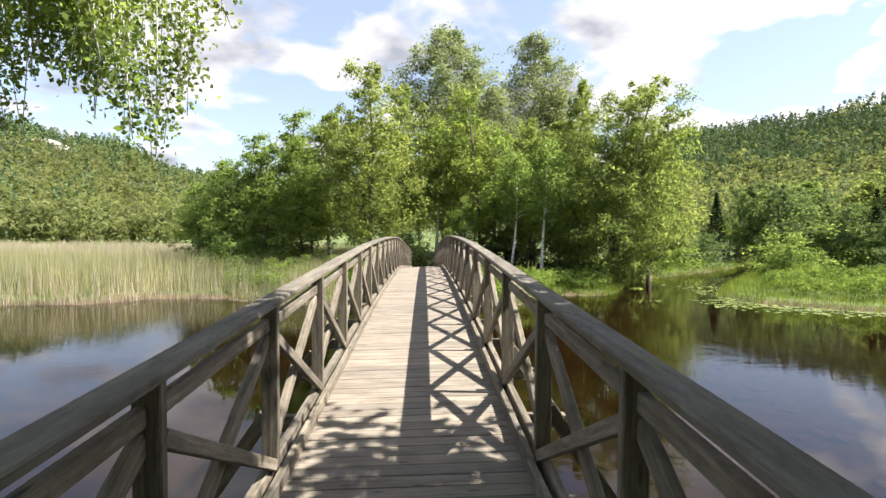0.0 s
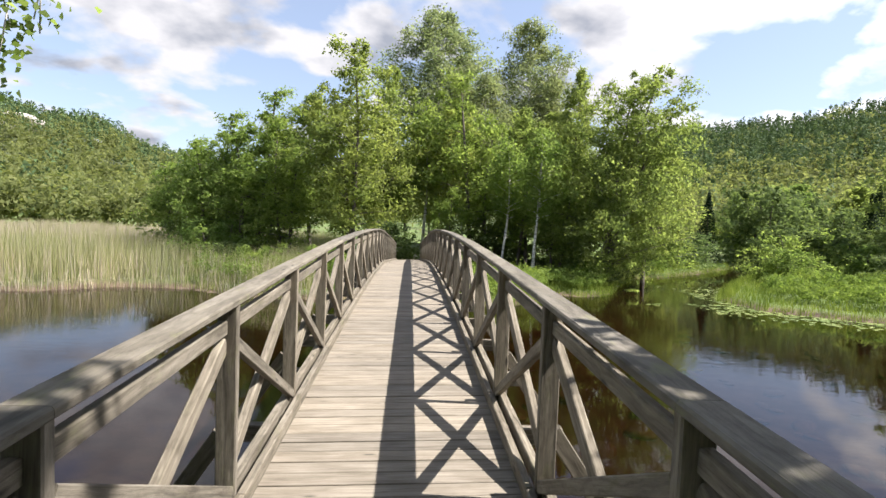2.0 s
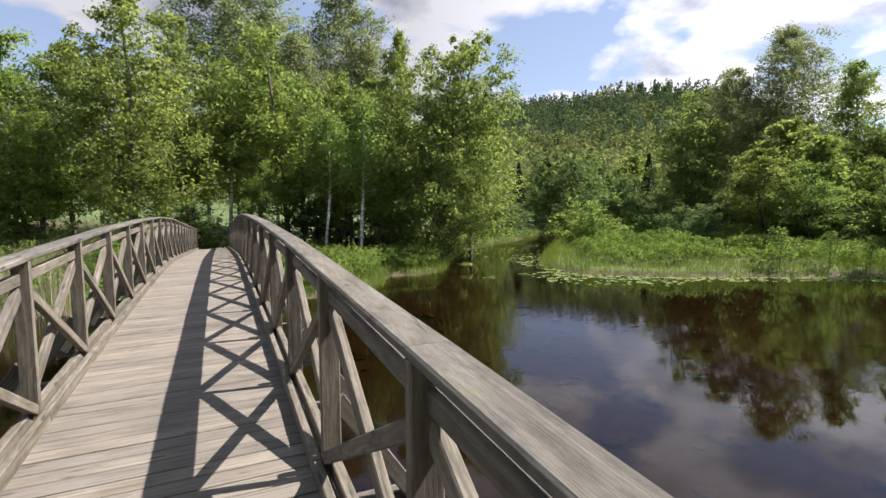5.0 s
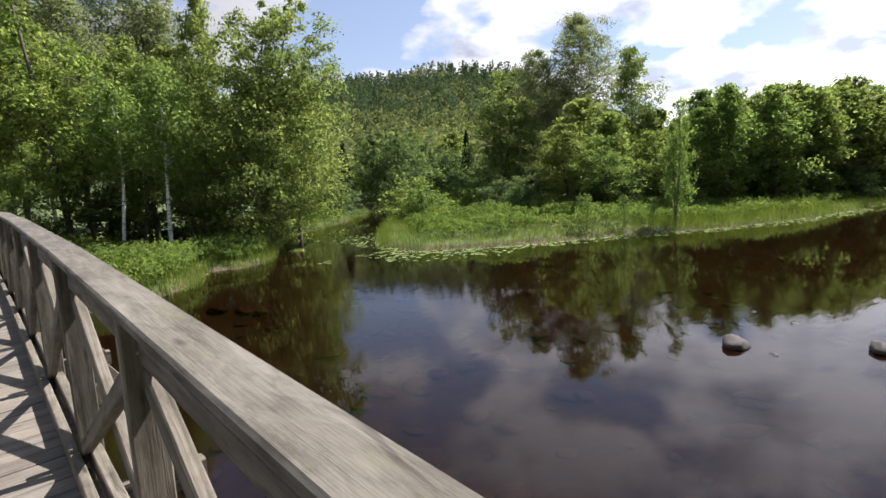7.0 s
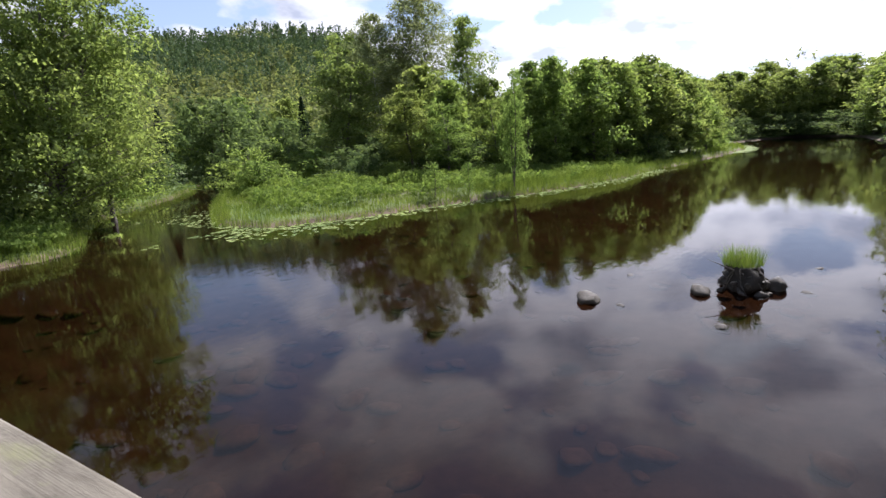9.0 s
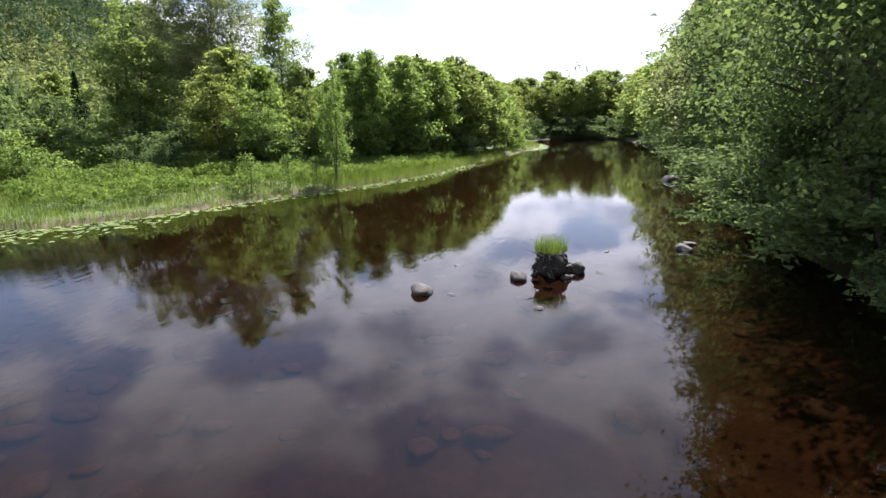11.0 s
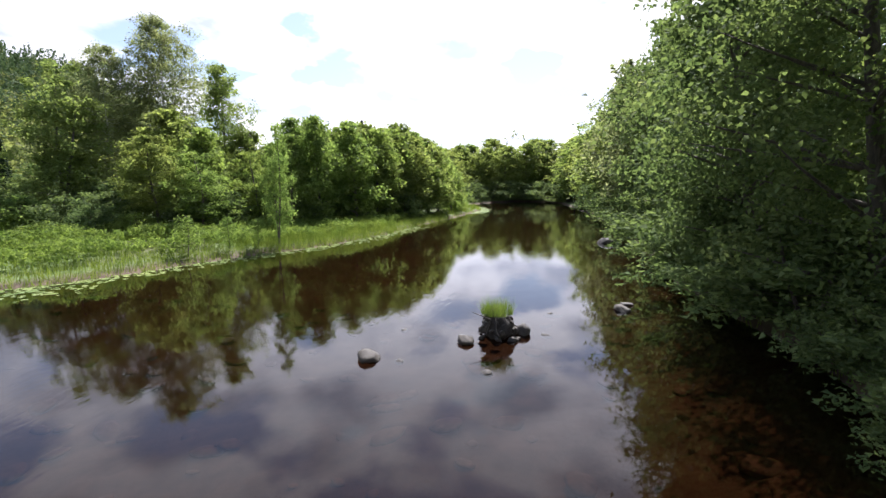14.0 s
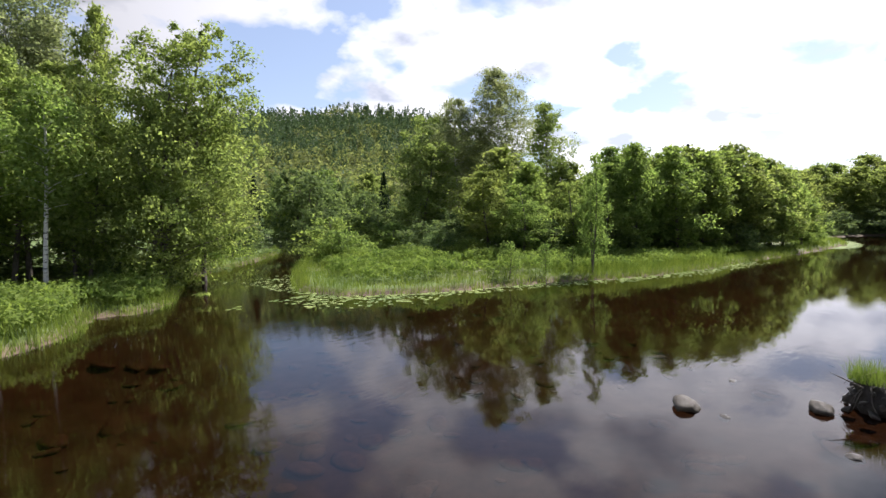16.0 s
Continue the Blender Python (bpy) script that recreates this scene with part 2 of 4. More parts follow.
def ground_material():
    m, nt, N, L, b = mat("ground_soil")
    mp = mapped(nt, (1, 1, 1))
    big, fine = noise_of(nt, mp.outputs[0], 0.12, 5), noise_of(nt, mp.outputs[0], 5.0, 6, 0.7)
    green = ramp_of(nt, fine, [(0.3, (0.05, 0.075, 0.02)), (0.55, (0.1, 0.15, 0.035)), (0.8, (0.16, 0.2, 0.06))])
    soil = ramp_of(nt, fine, [(0.3, (0.045, 0.03, 0.018)), (0.7, (0.12, 0.085, 0.05))])
    col = mixc(nt, ramp_of(nt, big, [(0.5, (0, 0, 0)), (0.66, (0.6, 0.6, 0.6))]), green, soil)
    sp, geo = N("ShaderNodeSeparateXYZ"), N("ShaderNodeNewGeometry")
    L(geo.outputs["Position"], sp.inputs[0])
    mr = N("ShaderNodeMapRange")
    mr.inputs["From Min"].default_value, mr.inputs["From Max"].default_value = -1.98, -1.8
    L(sp.outputs["Z"], mr.inputs["Value"])
    bed = ramp_of(nt, noise_of(nt, mp.outputs[0], 1.1, 6, 0.65), [(0.32, (0.06, 0.04, 0.025)), (0.55, (0.11, 0.078, 0.048)), (0.75, (0.165, 0.12, 0.078))])
    col = mixc(nt, mr.outputs[0], bed, col)
    up = N("ShaderNodeMapRange")
    up.inputs["From Min"].default_value, up.inputs["From Max"].default_value = 0.5, 5.0
    L(sp.outputs["Z"], up.inputs["Value"])
    floor = ramp_of(nt, fine, [(0.3, (0.025, 0.035, 0.012)), (0.7, (0.07, 0.085, 0.03))])
    col = mixc(nt, up.outputs[0], col, floor)
    L(col, b.inputs["Base Color"])
    b.inputs["Roughness"].default_value = 0.95
    bump_of(nt, fine, 0.8, 0.06, b)
    return m


GROUND = ground_material()


def water_material():
    m, nt, N, L, b = mat("river_water")
    nt.nodes.remove(b)
    mp = mapped(nt, (1, 1, 1))
    mpb = mapped(nt, (0.6, 1.7, 1))
    calm = ramp_of(nt, noise_of(nt, mp.outputs[0], 0.13, 3), [(0.4, (0.12, 0.12, 0.12)), (0.68, (1, 1, 1))])
    rip = noise_of(nt, mpb.outputs[0], 2.4, 4, 0.55)
    ml = N("ShaderNodeMath"); ml.operation = "MULTIPLY"
    L(rip, ml.inputs[0]); L(calm, ml.inputs[1])
    bp = N("ShaderNodeBump"); bp.inputs["Strength"].default_value, bp.inputs["Distance"].default_value = 0.11, 0.05
    L(ml.outputs[0], bp.inputs["Height"])
    gl = N("ShaderNodeBsdfGlossy"); gl.inputs["Roughness"].default_value = 0.02
    gl.inputs["Color"].default_value = (0.97, 0.98, 1, 1)
    tr = N("ShaderNodeBsdfTransparent"); tr.inputs["Color"].default_value = (0.245, 0.172, 0.122, 1)
    fr = N("ShaderNodeFresnel"); fr.inputs["IOR"].default_value = 1.33
    L(bp.outputs[0], gl.inputs["Normal"]); L(bp.outputs[0], fr.inputs["Normal"])
    mx = N("ShaderNodeMixShader")
    L(fr.outputs[0], mx.inputs[0]); L(tr.outputs[0], mx.inputs[1]); L(gl.outputs[0], mx.inputs[2])
    L(mx.outputs[0], nt.nodes["Material Output"].inputs["Surface"])
    return m


WATER = water_material()


def stone_material(name, a, b_, moss=0.4):
    m, nt, N, L, b = mat(name)
    mp = mapped(nt, (1, 1, 1))
    n, f = noise_of(nt, mp.outputs[0], 5, 6, 0.65), noise_of(nt, mp.outputs[0], 30, 4, 0.7)
    col = ramp_of(nt, n, [(0.3, a), (0.7, b_)])
    col = mixc(nt, ramp_of(nt, f, [(0.6, (0, 0, 0)), (0.75, (moss, moss, moss))]), col, (0.13, 0.13, 0.06))
    L(col, b.inputs["Base Color"])
    b.inputs["Roughness"].default_value = 0.75
    bump_of(nt, f, 0.6, 0.02, b)
    return m


STONE = stone_material("stone", (0.017, 0.013, 0.009), (0.06, 0.049, 0.036))
PEAT = stone_material("peat", (0.01, 0.008, 0.006), (0.036, 0.027, 0.02), 0.15)
WET_STONE = stone_material("wet_stone", (0.02, 0.017, 0.014), (0.07, 0.06, 0.05), 0.2)
CLIFF = stone_material("cliff_rock", (0.28, 0.26, 0.24), (0.5, 0.46, 0.42), 0.2)
BED_STONE = stone_material("bed_stone", (0.075, 0.052, 0.033), (0.17, 0.12, 0.078), 0.0)
GRAVEL = stone_material("path_gravel", (0.3, 0.26, 0.2), (0.5, 0.44, 0.35), 0.0)


# ---- mesh helpers ----
def link_mesh(name, me, material, parent=None, label=""):
    if material and not me.materials:
        me.materials.append(material)
    ob = new(name, me)
    ob.parent = parent
    if label:
        ob["label"] = label
    return ob


def part(name, bm, material, parent=None, label="", smooth=False):
    me = bpy.data.meshes.new(name)
    bm.to_mesh(me)
    bm.free()
    if smooth:
        me.polygons.foreach_set("use_smooth", [True] * len(me.polygons))
    return link_mesh(name, me, material, parent, label)


def quads_mesh(name, verts):
    """Mesh of separate small faces: verts is (n, corners, 3)."""
    n, k = verts.shape[:2]
    me = bpy.data.meshes.new(name)
    me.vertices.add(n * k)
    me.vertices.foreach_set("co", verts.astype(np.float32).ravel())
    me.loops.add(n * k)
    me.loops.foreach_set("vertex_index", np.arange(n * k, dtype=np.int32))
    me.polygons.add(n)
    me.polygons.foreach_set("loop_start", np.arange(0, n * k, k, dtype=np.int32))
    me.update(calc_edges=True)
    return me


def leaves(centres, size, rng, flat=0.5, slim=0.62, out=None, loose=0.55, small=True):
    """Pointed leaves, lightly folded, at the centres; flat: how far they lie level; out: the way that each one faces."""
    n = len(centres)
    nor = rng.normal(size=(n, 3))
    if out is None:
        nor[:, 2] = np.abs(nor[:, 2]) + flat
    else:
        nor = out + nor * loose
        nor[:, 2] += flat
    nor /= np.linalg.norm(nor, axis=1)[:, None] + 1e-9
    a = np.cross(nor, rng.normal(size=(n, 3)))
    a /= np.linalg.norm(a, axis=1)[:, None] + 1e-9
    b = np.cross(nor, a)
    s = (size * rng.uniform(0.6, 1.3, n))[:, None]
    fold = nor * s * 0.12
    if small:
        return np.stack([centres - a * s * 0.5 - b * s * slim * 0.45, centres - a * s * 0.35 + b * s * slim * 0.55, centres + a * s * 0.6], axis=1)
    v = np.stack([centres - a * s * 0.5, centres - b * s * slim * 0.5 + fold + a * s * 0.06,
                  centres + a * s * 0.5, centres + b * s * slim * 0.5 + fold + a * s * 0.06], axis=1)
    return v


def puffs(centres, radii, counts, rng, squash=0.62):
    """Points on and under the upper shells of leafy clumps, and the way each one faces."""
    d = rng.normal(size=(counts.sum(), 3))
    d /= np.linalg.norm(d, axis=1)[:, None]
    d[:, 2] = np.where(d[:, 2] < -0.35, -d[:, 2], d[:, 2])
    r = np.repeat(radii, counts) * rng.uniform(0.25, 1, len(d)) ** 0.45
    return np.repeat(centres, counts, 0) + d * r[:, None] * (1, 1, squash), d


def tubes_mesh(name, lines, sides=7):
    """Tapered tubes: each line is a list of (point, radius)."""
    bm = bmesh.new()
    for line in lines:
        rings = []
        for i, (p, r) in enumerate(line):
            p = Vector(p)
            d = Vector(line[min(i + 1, len(line) - 1)][0]) - Vector(line[max(i - 1, 0)][0])
            d.normalize()
            u = d.cross(Vector((0.31, 0.95, 0.05))).normalized()
            w = d.cross(u)
            rings.append([bm.verts.new(p + (u * math.cos(k * math.tau / sides) + w * math.sin(k * math.tau / sides)) * r) for k in range(sides)])
        for r0, r1 in zip(rings, rings[1:]):
            for k in range(sides):
                bm.faces.new((r0[k], r0[(k + 1) % sides], r1[(k + 1) % sides], r1[k]))
        bm.faces.new(rings[-1])
    me = bpy.data.meshes.new(name)
    bm.to_mesh(me)
    bm.free()
    me.polygons.foreach_set("use_smooth", [True] * len(me.polygons))
    return me


# ---- plan of the river ----
WATER_Z = -2.1
RIVER = np.array([(-400, -10), (-60, -5), (-20, -1), (-8, 0.4), (-3, 1.0), (3, 1.0), (7, 0.6), (9, 0.2), (12, -0.2), (16, -0.3), (20, -0.4), (26, -1.6), (36, -3.4),
                  (44, -4.4), (70, -7.4), (108, -9.5), (117, -8), (121, -2), (118, 3), (108, 8.6), (96, 8.8), (84, 7.2), (79, 7.4), (70, 9.2), (58, 11.8),
                  (50, 13.8), (44, 14.8), (37, 16.8), (32.5, 18.8), (28.5, 21.4), (24.5, 23.2), (20.6, 25.2), (18.3, 27.4), (18.1, 30.5), (20.5, 34), (25, 40), (31, 46.8), (38, 53), (50, 67),
                  (46, 69), (28, 50), (18, 42.6), (15, 38), (13.3, 35.2), (12.2, 33), (11.2, 31.3), (9.8, 30.9), (8.4, 31.6), (7.4, 29.6), (6.6, 27.8), (4.7, 26.8), (3, 26.6),
                  (-3, 27.0), (-7, 26.8), (-10.8, 29.6), (-14.7, 29.4), (-17.2, 27.3), (-21, 26.7), (-40, 27.8), (-90, 34), (-400, 60)], dtype=float)


def shore_distance(x, y):
    """Distance to the waterline: over land positive, over water negative."""
    p = np.stack([np.asarray(x, float), np.asarray(y, float)], -1)
    best = np.full(p.shape[:-1], 1e9)
    inside = np.zeros(p.shape[:-1], bool)
    for a, b in zip(RIVER, np.roll(RIVER, -1, 0)):
        e, w = b - a, p - a
        k = np.clip((w @ e) / (e @ e), 0, 1)
        best = np.minimum(best, np.linalg.norm(w - k[..., None] * e, axis=-1))
        c = (a[1] > p[..., 1]) != (b[1] > p[..., 1])
        inside ^= c & (p[..., 0] < (b[0] - a[0]) * (p[..., 1] - a[1]) / (b[1] - a[1] + 1e-12) + a[0])
    return np.where(inside, -best, best)


def step(a, b, v):
    k = np.clip((v - a) / (b - a), 0, 1)
    return k * k * (3 - 2 * k)


def ridge(az):
    """Height of the hills' crest over the valley, by bearing in degrees from the bridge's line."""
    return np.interp(az, [-180, -100, -75, -45, -37, -30, -26, -18, 0, 18, 26, 34, 42, 50, 56, 64, 80, 180],
                     [6, 8, 34, 50, 55, 51, 38, 30, 28, 40, 60, 64, 68, 63, 44, 10, 4, 6])


def ground_height(x, y):
    x, y = np.asarray(x, float), np.asarray(y, float)
    d = shore_distance(x, y)
    wob = 0.14 * np.sin(x * 0.9 + 1.3 * np.sin(y * 0.5)) * np.cos(y * 0.8 + 0.7 * np.sin(x * 0.6))
    land = -2.1 + 0.3 * step(-0.1, 0.5, d) + 0.35 * step(0.5, 9, d) + wob * step(0.3, 3, d) + 0.7 * step(10, 60, d)
    marsh = step(-4, -9, x) * step(20, 24, y)
    land = np.where(d > 0, land - marsh * (0.3 * step(0.5, 9, d) + 0.6 * step(10, 60, d)), land)
    bed = -2.1 - 1.0 * step(0, 6, -d) - 0.5 * step(6, 14, -d) + wob
    z = np.where(d > 0, land, np.minimum(bed, -2.1 + 0.05 * np.minimum(d, 0)))
    near = step(-0.6, -2.6, y) * step(4.5, 1.6, np.abs(x))
    z = z + (np.maximum(z, -0.42) - z) * near
    far = step(34, 40, y) * step(5, 1.5, np.abs(x)) * step(90, 64, y)
    z = z + (-1.12 + 0.016 * np.clip(y - 41, 0, 30) - z) * far
    r = np.hypot(x, y)
    az = np.degrees(np.arctan2(x, y))
    rough = 1 + 0.07 * np.sin(x * 0.031) * np.cos(y * 0.027) + 0.04 * np.sin(x * 0.083 + y * 0.05)
    rise = step(110, 430, r)
    return z + ridge(az) * rise * rough * (d > 0) * (1 - 0.25 * step(450, 2000, r))


def make_ground():
    def axis(lo, hi, fine, reach):
        core = np.arange(lo, hi + fine, fine)
        out = [fine]
        while sum(out) < reach:
            out.append(out[-1] * 1.16)
        up = hi + np.cumsum(out)
        down = lo - np.cumsum(out)
        return np.concatenate([down[::-1], core, up])
    xs, ys = axis(-30, 90, 0.8, 2600), axis(-14, 60, 0.6, 2600)
    X, Y = np.meshgrid(xs, ys)
    Z = ground_height(X, Y)
    nx, ny = len(xs), len(ys)
    idx = np.arange(nx * ny).reshape(ny, nx)
    faces = np.stack([idx[:-1, :-1], idx[:-1, 1:], idx[1:, 1:], idx[1:, :-1]], -1).reshape(-1, 4)
    me = bpy.data.meshes.new("ground")
    me.from_pydata(np.stack([X, Y, Z], -1).reshape(-1, 3).tolist(), [], faces.tolist())
    me.polygons.foreach_set("use_smooth", [True] * len(me.polygons))
    tagged(link_mesh("ground", me, GROUND), "grassy river banks and wooded hills around the valley", "ground", kind="structure")


make_ground()


def make_water():
    bm = bmesh.new()
    vs = [bm.verts.new((x, y, WATER_Z)) for x, y in ((-420, -70), (190, -70), (190, 110), (-420, 110))]
    bm.faces.new(vs)
    tagged(part("water", bm, WATER), "calm dark brown river mirroring trees and clouds", "water", kind="structure")


make_water()


# ---- footbridge ----
DECK_Y = [-4, -2, 0, 2, 3.6, 5.1, 6.6, 8.1, 9.6, 11.1, 14, 17, 19.5, 22, 25, 30, 35, 39.6, 42]
DECK_Z = [-0.42, -0.31, -0.19, -0.09, -0.015, 0.06, 0.125, 0.19, 0.245, 0.285, 0.325, 0.33, 0.29, 0.19, 0.0, -0.31, -0.62, -0.92, -1.05]
_f = np.linspace(-4, 42, 461)
_z = np.interp(_f, DECK_Y, DECK_Z)
_z = np.convolve(np.pad(_z, 12, mode="reflect", reflect_type="odd"), np.ones(25) / 25, "valid")


def deck_z(y):
    return float(np.interp(y, _f, _z))


def beam_mesh(name, length, wide, high, ch=0.006):
    """Squared timber with eased edges, along x, its middle at the origin."""
    bm = bmesh.new()
    w, h, l = wide / 2, high / 2, length / 2
    sec = [(-w + ch, -h), (w - ch, -h), (w, -h + ch), (w, h - ch), (w - ch, h), (-w + ch, h), (-w, h - ch), (-w, -h + ch)]
    ends = [[bm.verts.new((x, a, b)) for a, b in sec] for x in (-l, l)]
    for k in range(8):
        bm.faces.new((ends[0][k], ends[0][(k + 1) % 8], ends[1][(k + 1) % 8], ends[1][k]))
    bm.faces.new(ends[0][::-1])
    bm.faces.new(ends[1])
    bmesh.ops.recalc_face_normals(bm, faces=bm.faces[:])
    me = bpy.data.meshes.new(name)
    bm.to_mesh(me)
    bm.free()
    return me


def beam(name, a, b, wide, high, material, parent, up=(0, 0, 1), ch=0.006):
    """A timber from a to b; high is measured along up."""
    a, b = Vector(a), Vector(b)
    d = (b - a).normalized()
    u = Vector(up)
    s = u.cross(d).normalized()
    u = d.cross(s)
    ob = link_mesh(name, beam_mesh(name, (b - a).length, wide, high, ch), material, parent)
    ob.matrix_local = Matrix.Translation((a + b) / 2) @ Matrix((d, s, u)).transposed().to_4x4()
    return ob


BAY, POST_IN, POST_W, RAIL_H = 1.5, 0.85, 0.11, 1.21
SAG = 0.045  # the upstream side has settled


def make_bridge():
    rng = random.Random(4)
    bridge = tagged(new("footbridge"), "arched weathered timber footbridge with cross-braced railings over the river", "bridge")
    ys = [3.6 + BAY * i for i in range(-4, 25)]
    for sgn in (-1, 1):
        mid = sgn * (POST_IN + POST_W / 2)
        for i, y in enumerate(ys):
            z = deck_z(y) - (SAG if sgn < 0 else 0)
            lean = rng.uniform(-0.004, 0.004)
            beam("post", (mid, y, z - 0.42), (mid + lean, y + lean, z + RAIL_H - 0.04), POST_W, 0.05, RAIL_WOOD, bridge, up=(0, 1, 0))
            beam("knee_brace", (mid + sgn * 0.05, y + 0.055, z + 0.42), (mid + sgn * 0.52, y + 0.055, z - 0.27), 0.05, 0.098, RAIL_WOOD, bridge, up=(sgn, 0, 0.6))
            if i + 1 == len(ys):
                continue
            y2, z2 = ys[i + 1], deck_z(ys[i + 1]) - (SAG if sgn < 0 else 0)
            beam("upper_rail", (mid + sgn * 0.022, y + 0.026, z + 1.045), (mid + sgn * 0.022, y2 - 0.026, z2 + 1.045), 0.048, 0.08, RAIL_WOOD, bridge)
            beam("bottom_rail", (mid + sgn * 0.012, y + 0.026, z + 0.07), (mid + sgn * 0.012, y2 - 0.026, z2 + 0.07), 0.06, 0.1, RAIL_WOOD, bridge)
            beam("brace", (mid - sgn * 0.026, y + 0.02, z + 0.95), (mid - sgn * 0.026, y2 - 0.03, z2 + 0.12), 0.048, 0.075, RAIL_WOOD, bridge)
            beam("brace", (mid + sgn * 0.026, y + 0.03, z + 0.16), (mid + sgn * 0.026, y2 - 0.02, z2 + 0.95), 0.048, 0.095, RAIL_WOOD, bridge)
            beam("kerb", (sgn * (POST_IN - 0.027), y + 0.003, z + 0.052), (sgn * (POST_IN - 0.027), y2 - 0.003, z2 + 0.052), 0.05, 0.1, RAIL_WOOD, bridge)
            if i % 2 == 0:
                y3 = ys[i + 2]
                z3 = deck_z(y3) - (SAG if sgn < 0 else 0)
                beam("handrail", (sgn * 0.92, y + 0.001, z + RAIL_H - 0.02), (sgn * 0.92, y3 - 0.001, z3 + RAIL_H - 0.02), 0.152, 0.04, CAP_WOOD, bridge, ch=0.008)
            beam("stringer", (sgn * 0.6, y, z - 0.3), (sgn * 0.6, y2, z2 - 0.3), 0.14, 0.4, RAIL_WOOD, bridge)
    for y in ys:
        beam("crossbeam", (-1.5, y + 0.055 + 0.06, deck_z(y) - 0.1 - 0.22), (1.5, y + 0.055 + 0.06, deck_z(y) - 0.1 - 0.22), 0.1, 0.15, RAIL_WOOD, bridge)
    # deck
    kinds = [beam_mesh("plank", 1.78, 0.137, 0.048, 0.005), beam_mesh("plank", 1.78, 0.139, 0.048, 0.006), beam_mesh("plank", 1.78, 0.135, 0.048, 0.004)]
    y, pitch = -2.4, 0.145
    while y < 39.6:
        slope = math.atan2(deck_z(y + 0.1) - deck_z(y - 0.1), 0.2)
        ob = link_mesh("plank", rng.choice(kinds), DECK_WOOD, bridge)
        ob.matrix_local = pose(rng.uniform(-0.006, 0.006), y, deck_z(y) - 0.026 - SAG / 2 + rng.uniform(-0.002, 0.002), math.degrees(slope), rng.uniform(-0.1, 0.1) - math.degrees(SAG / 1.8), rng.uniform(-0.15, 0.15))
        y += pitch
    return bridge


make_bridge()


# ---- trees ----
def tree(name, label, height, spread, seed, leaf_mat, bark_mat, limbs=36, per_limb=6, per_clump=42, leaf=0.2, low=0.2, stems=1,
         shape=0.8, droop=0.0, clump=0.42, radius=0.13, flat=0.4, small=True, open_side=False, lean=(0, 0)):
    """A broadleaf tree: stems, limbs, twigs, and clumps of leaves along the limbs."""
    rng = np.random.default_rng(seed)
    root = tagged(new(name), label, "tree" if name != "shrub" else "shrub")
    lines, cl, rad = [], [], []
    for s in range(stems):
        ang = rng.uniform(0, math.tau)
        off = np.array([math.cos(ang), math.sin(ang), 0]) * (0.0 if stems == 1 else 0.25 * radius / 0.1)
        tilt = np.array([math.cos(ang), math.sin(ang)]) * (0.03 if stems == 1 else spread * 0.35) * height / max(height, 1)
        h = height * (1 if s == 0 else rng.uniform(0.75, 0.97))
        ph = rng.uniform(0, 6, 2)

        def axis(u):
            return np.array([off[0] + lean[0] * u ** 1.3 + tilt[0] * u ** 1.2 + 0.018 * h * math.sin(4 * u + ph[0]), off[1] + lean[1] * u ** 1.3 + tilt[1] * u ** 1.2 + 0.018 * h * math.sin(5 * u + ph[1]), h * u - 0.3 * (1 - u)])
        lines.append([(axis(u), radius * (1 - u) ** 0.8 * (1.35 if u == 0 else 1) + 0.012) for u in np.linspace(0, 0.97, 11)])
        for k in range(limbs // stems):
            u = low + (0.98 - low) * ((k + rng.uniform(0, 1)) / (limbs // stems)) ** 0.9
            w = (u - low) / (1 - low)
            env = spread * (math.sin(math.pi * min(1, (w * 0.86 + 0.12)) ** shape) ** 0.85 if shape >= 1 else 1.22 * min(1, (w + 0.3) / 0.55) * (1 - w) ** 0.48) + spread * 0.05
            env *= rng.uniform(0.55, 1.1)
            a = k * 2.4 + rng.uniform(-0.6, 0.6)
            rise = rng.uniform(0.3, 1.0) * env * (0.35 + 0.6 * w) - droop * env
            base = axis(min(0.95, max(0.06, u - 0.9 * rise / h)))
            pts = []
            for v in np.linspace(0, 1, 5):
                pts.append(base + np.array([math.cos(a + 0.25 * v) * env * v, math.sin(a + 0.25 * v) * env * v, rise * v ** 0.8 - droop * env * 0.6 * v * v]))
            lines.append([(p, max(0.008, radius * 0.36 * (1 - u) ** 0.5 * (1 - i / 4.6))) for i, p in enumerate(pts)])
            full = env / spread
            for j in range(max(2, round(per_limb * (0.2 + 0.95 * full)))):
                v = rng.uniform(0.3, 1.08)
                i = min(3, int(v * 4))
                p = pts[i] + (pts[i + 1] - pts[i]) * (v * 4 - i)
                cl.append(p + rng.normal(0, 0.12 * env + 0.06, 3) * (1, 1, 1.2))
                rad.append(clump * rng.uniform(0.5, 1.3) * (0.5 + 0.55 * min(1, full)))
        for u in (0.9, 0.94, 0.97, 0.99):
            cl.append(axis(u) + rng.normal(0, 0.08, 3))
            rad.append(clump * (1.12 - u))
    cl, rad = np.array(cl), np.array(rad)
    over = cl[:, 2] > height * 0.97
    cl[over, 2] = height * (0.97 - 0.3 * rng.uniform(0, 1, over.sum()))
    n = rng.poisson(per_clump, len(cl))
    if open_side:
        n[(cl[:, 1] < 0.1) & (cl[:, 2] > 0.4 * height) & (rng.uniform(0, 1, len(cl)) < 0.9)] = 2
    c, out = puffs(cl, rad * 1.75, n, rng)
    c = c + rng.normal(0, 1, c.shape) * np.repeat(rad, n)[:, None] * (0.45, 0.45, 0.6)
    if droop:
        c[:, 2] -= np.abs(rng.normal(0, droop, len(c)))
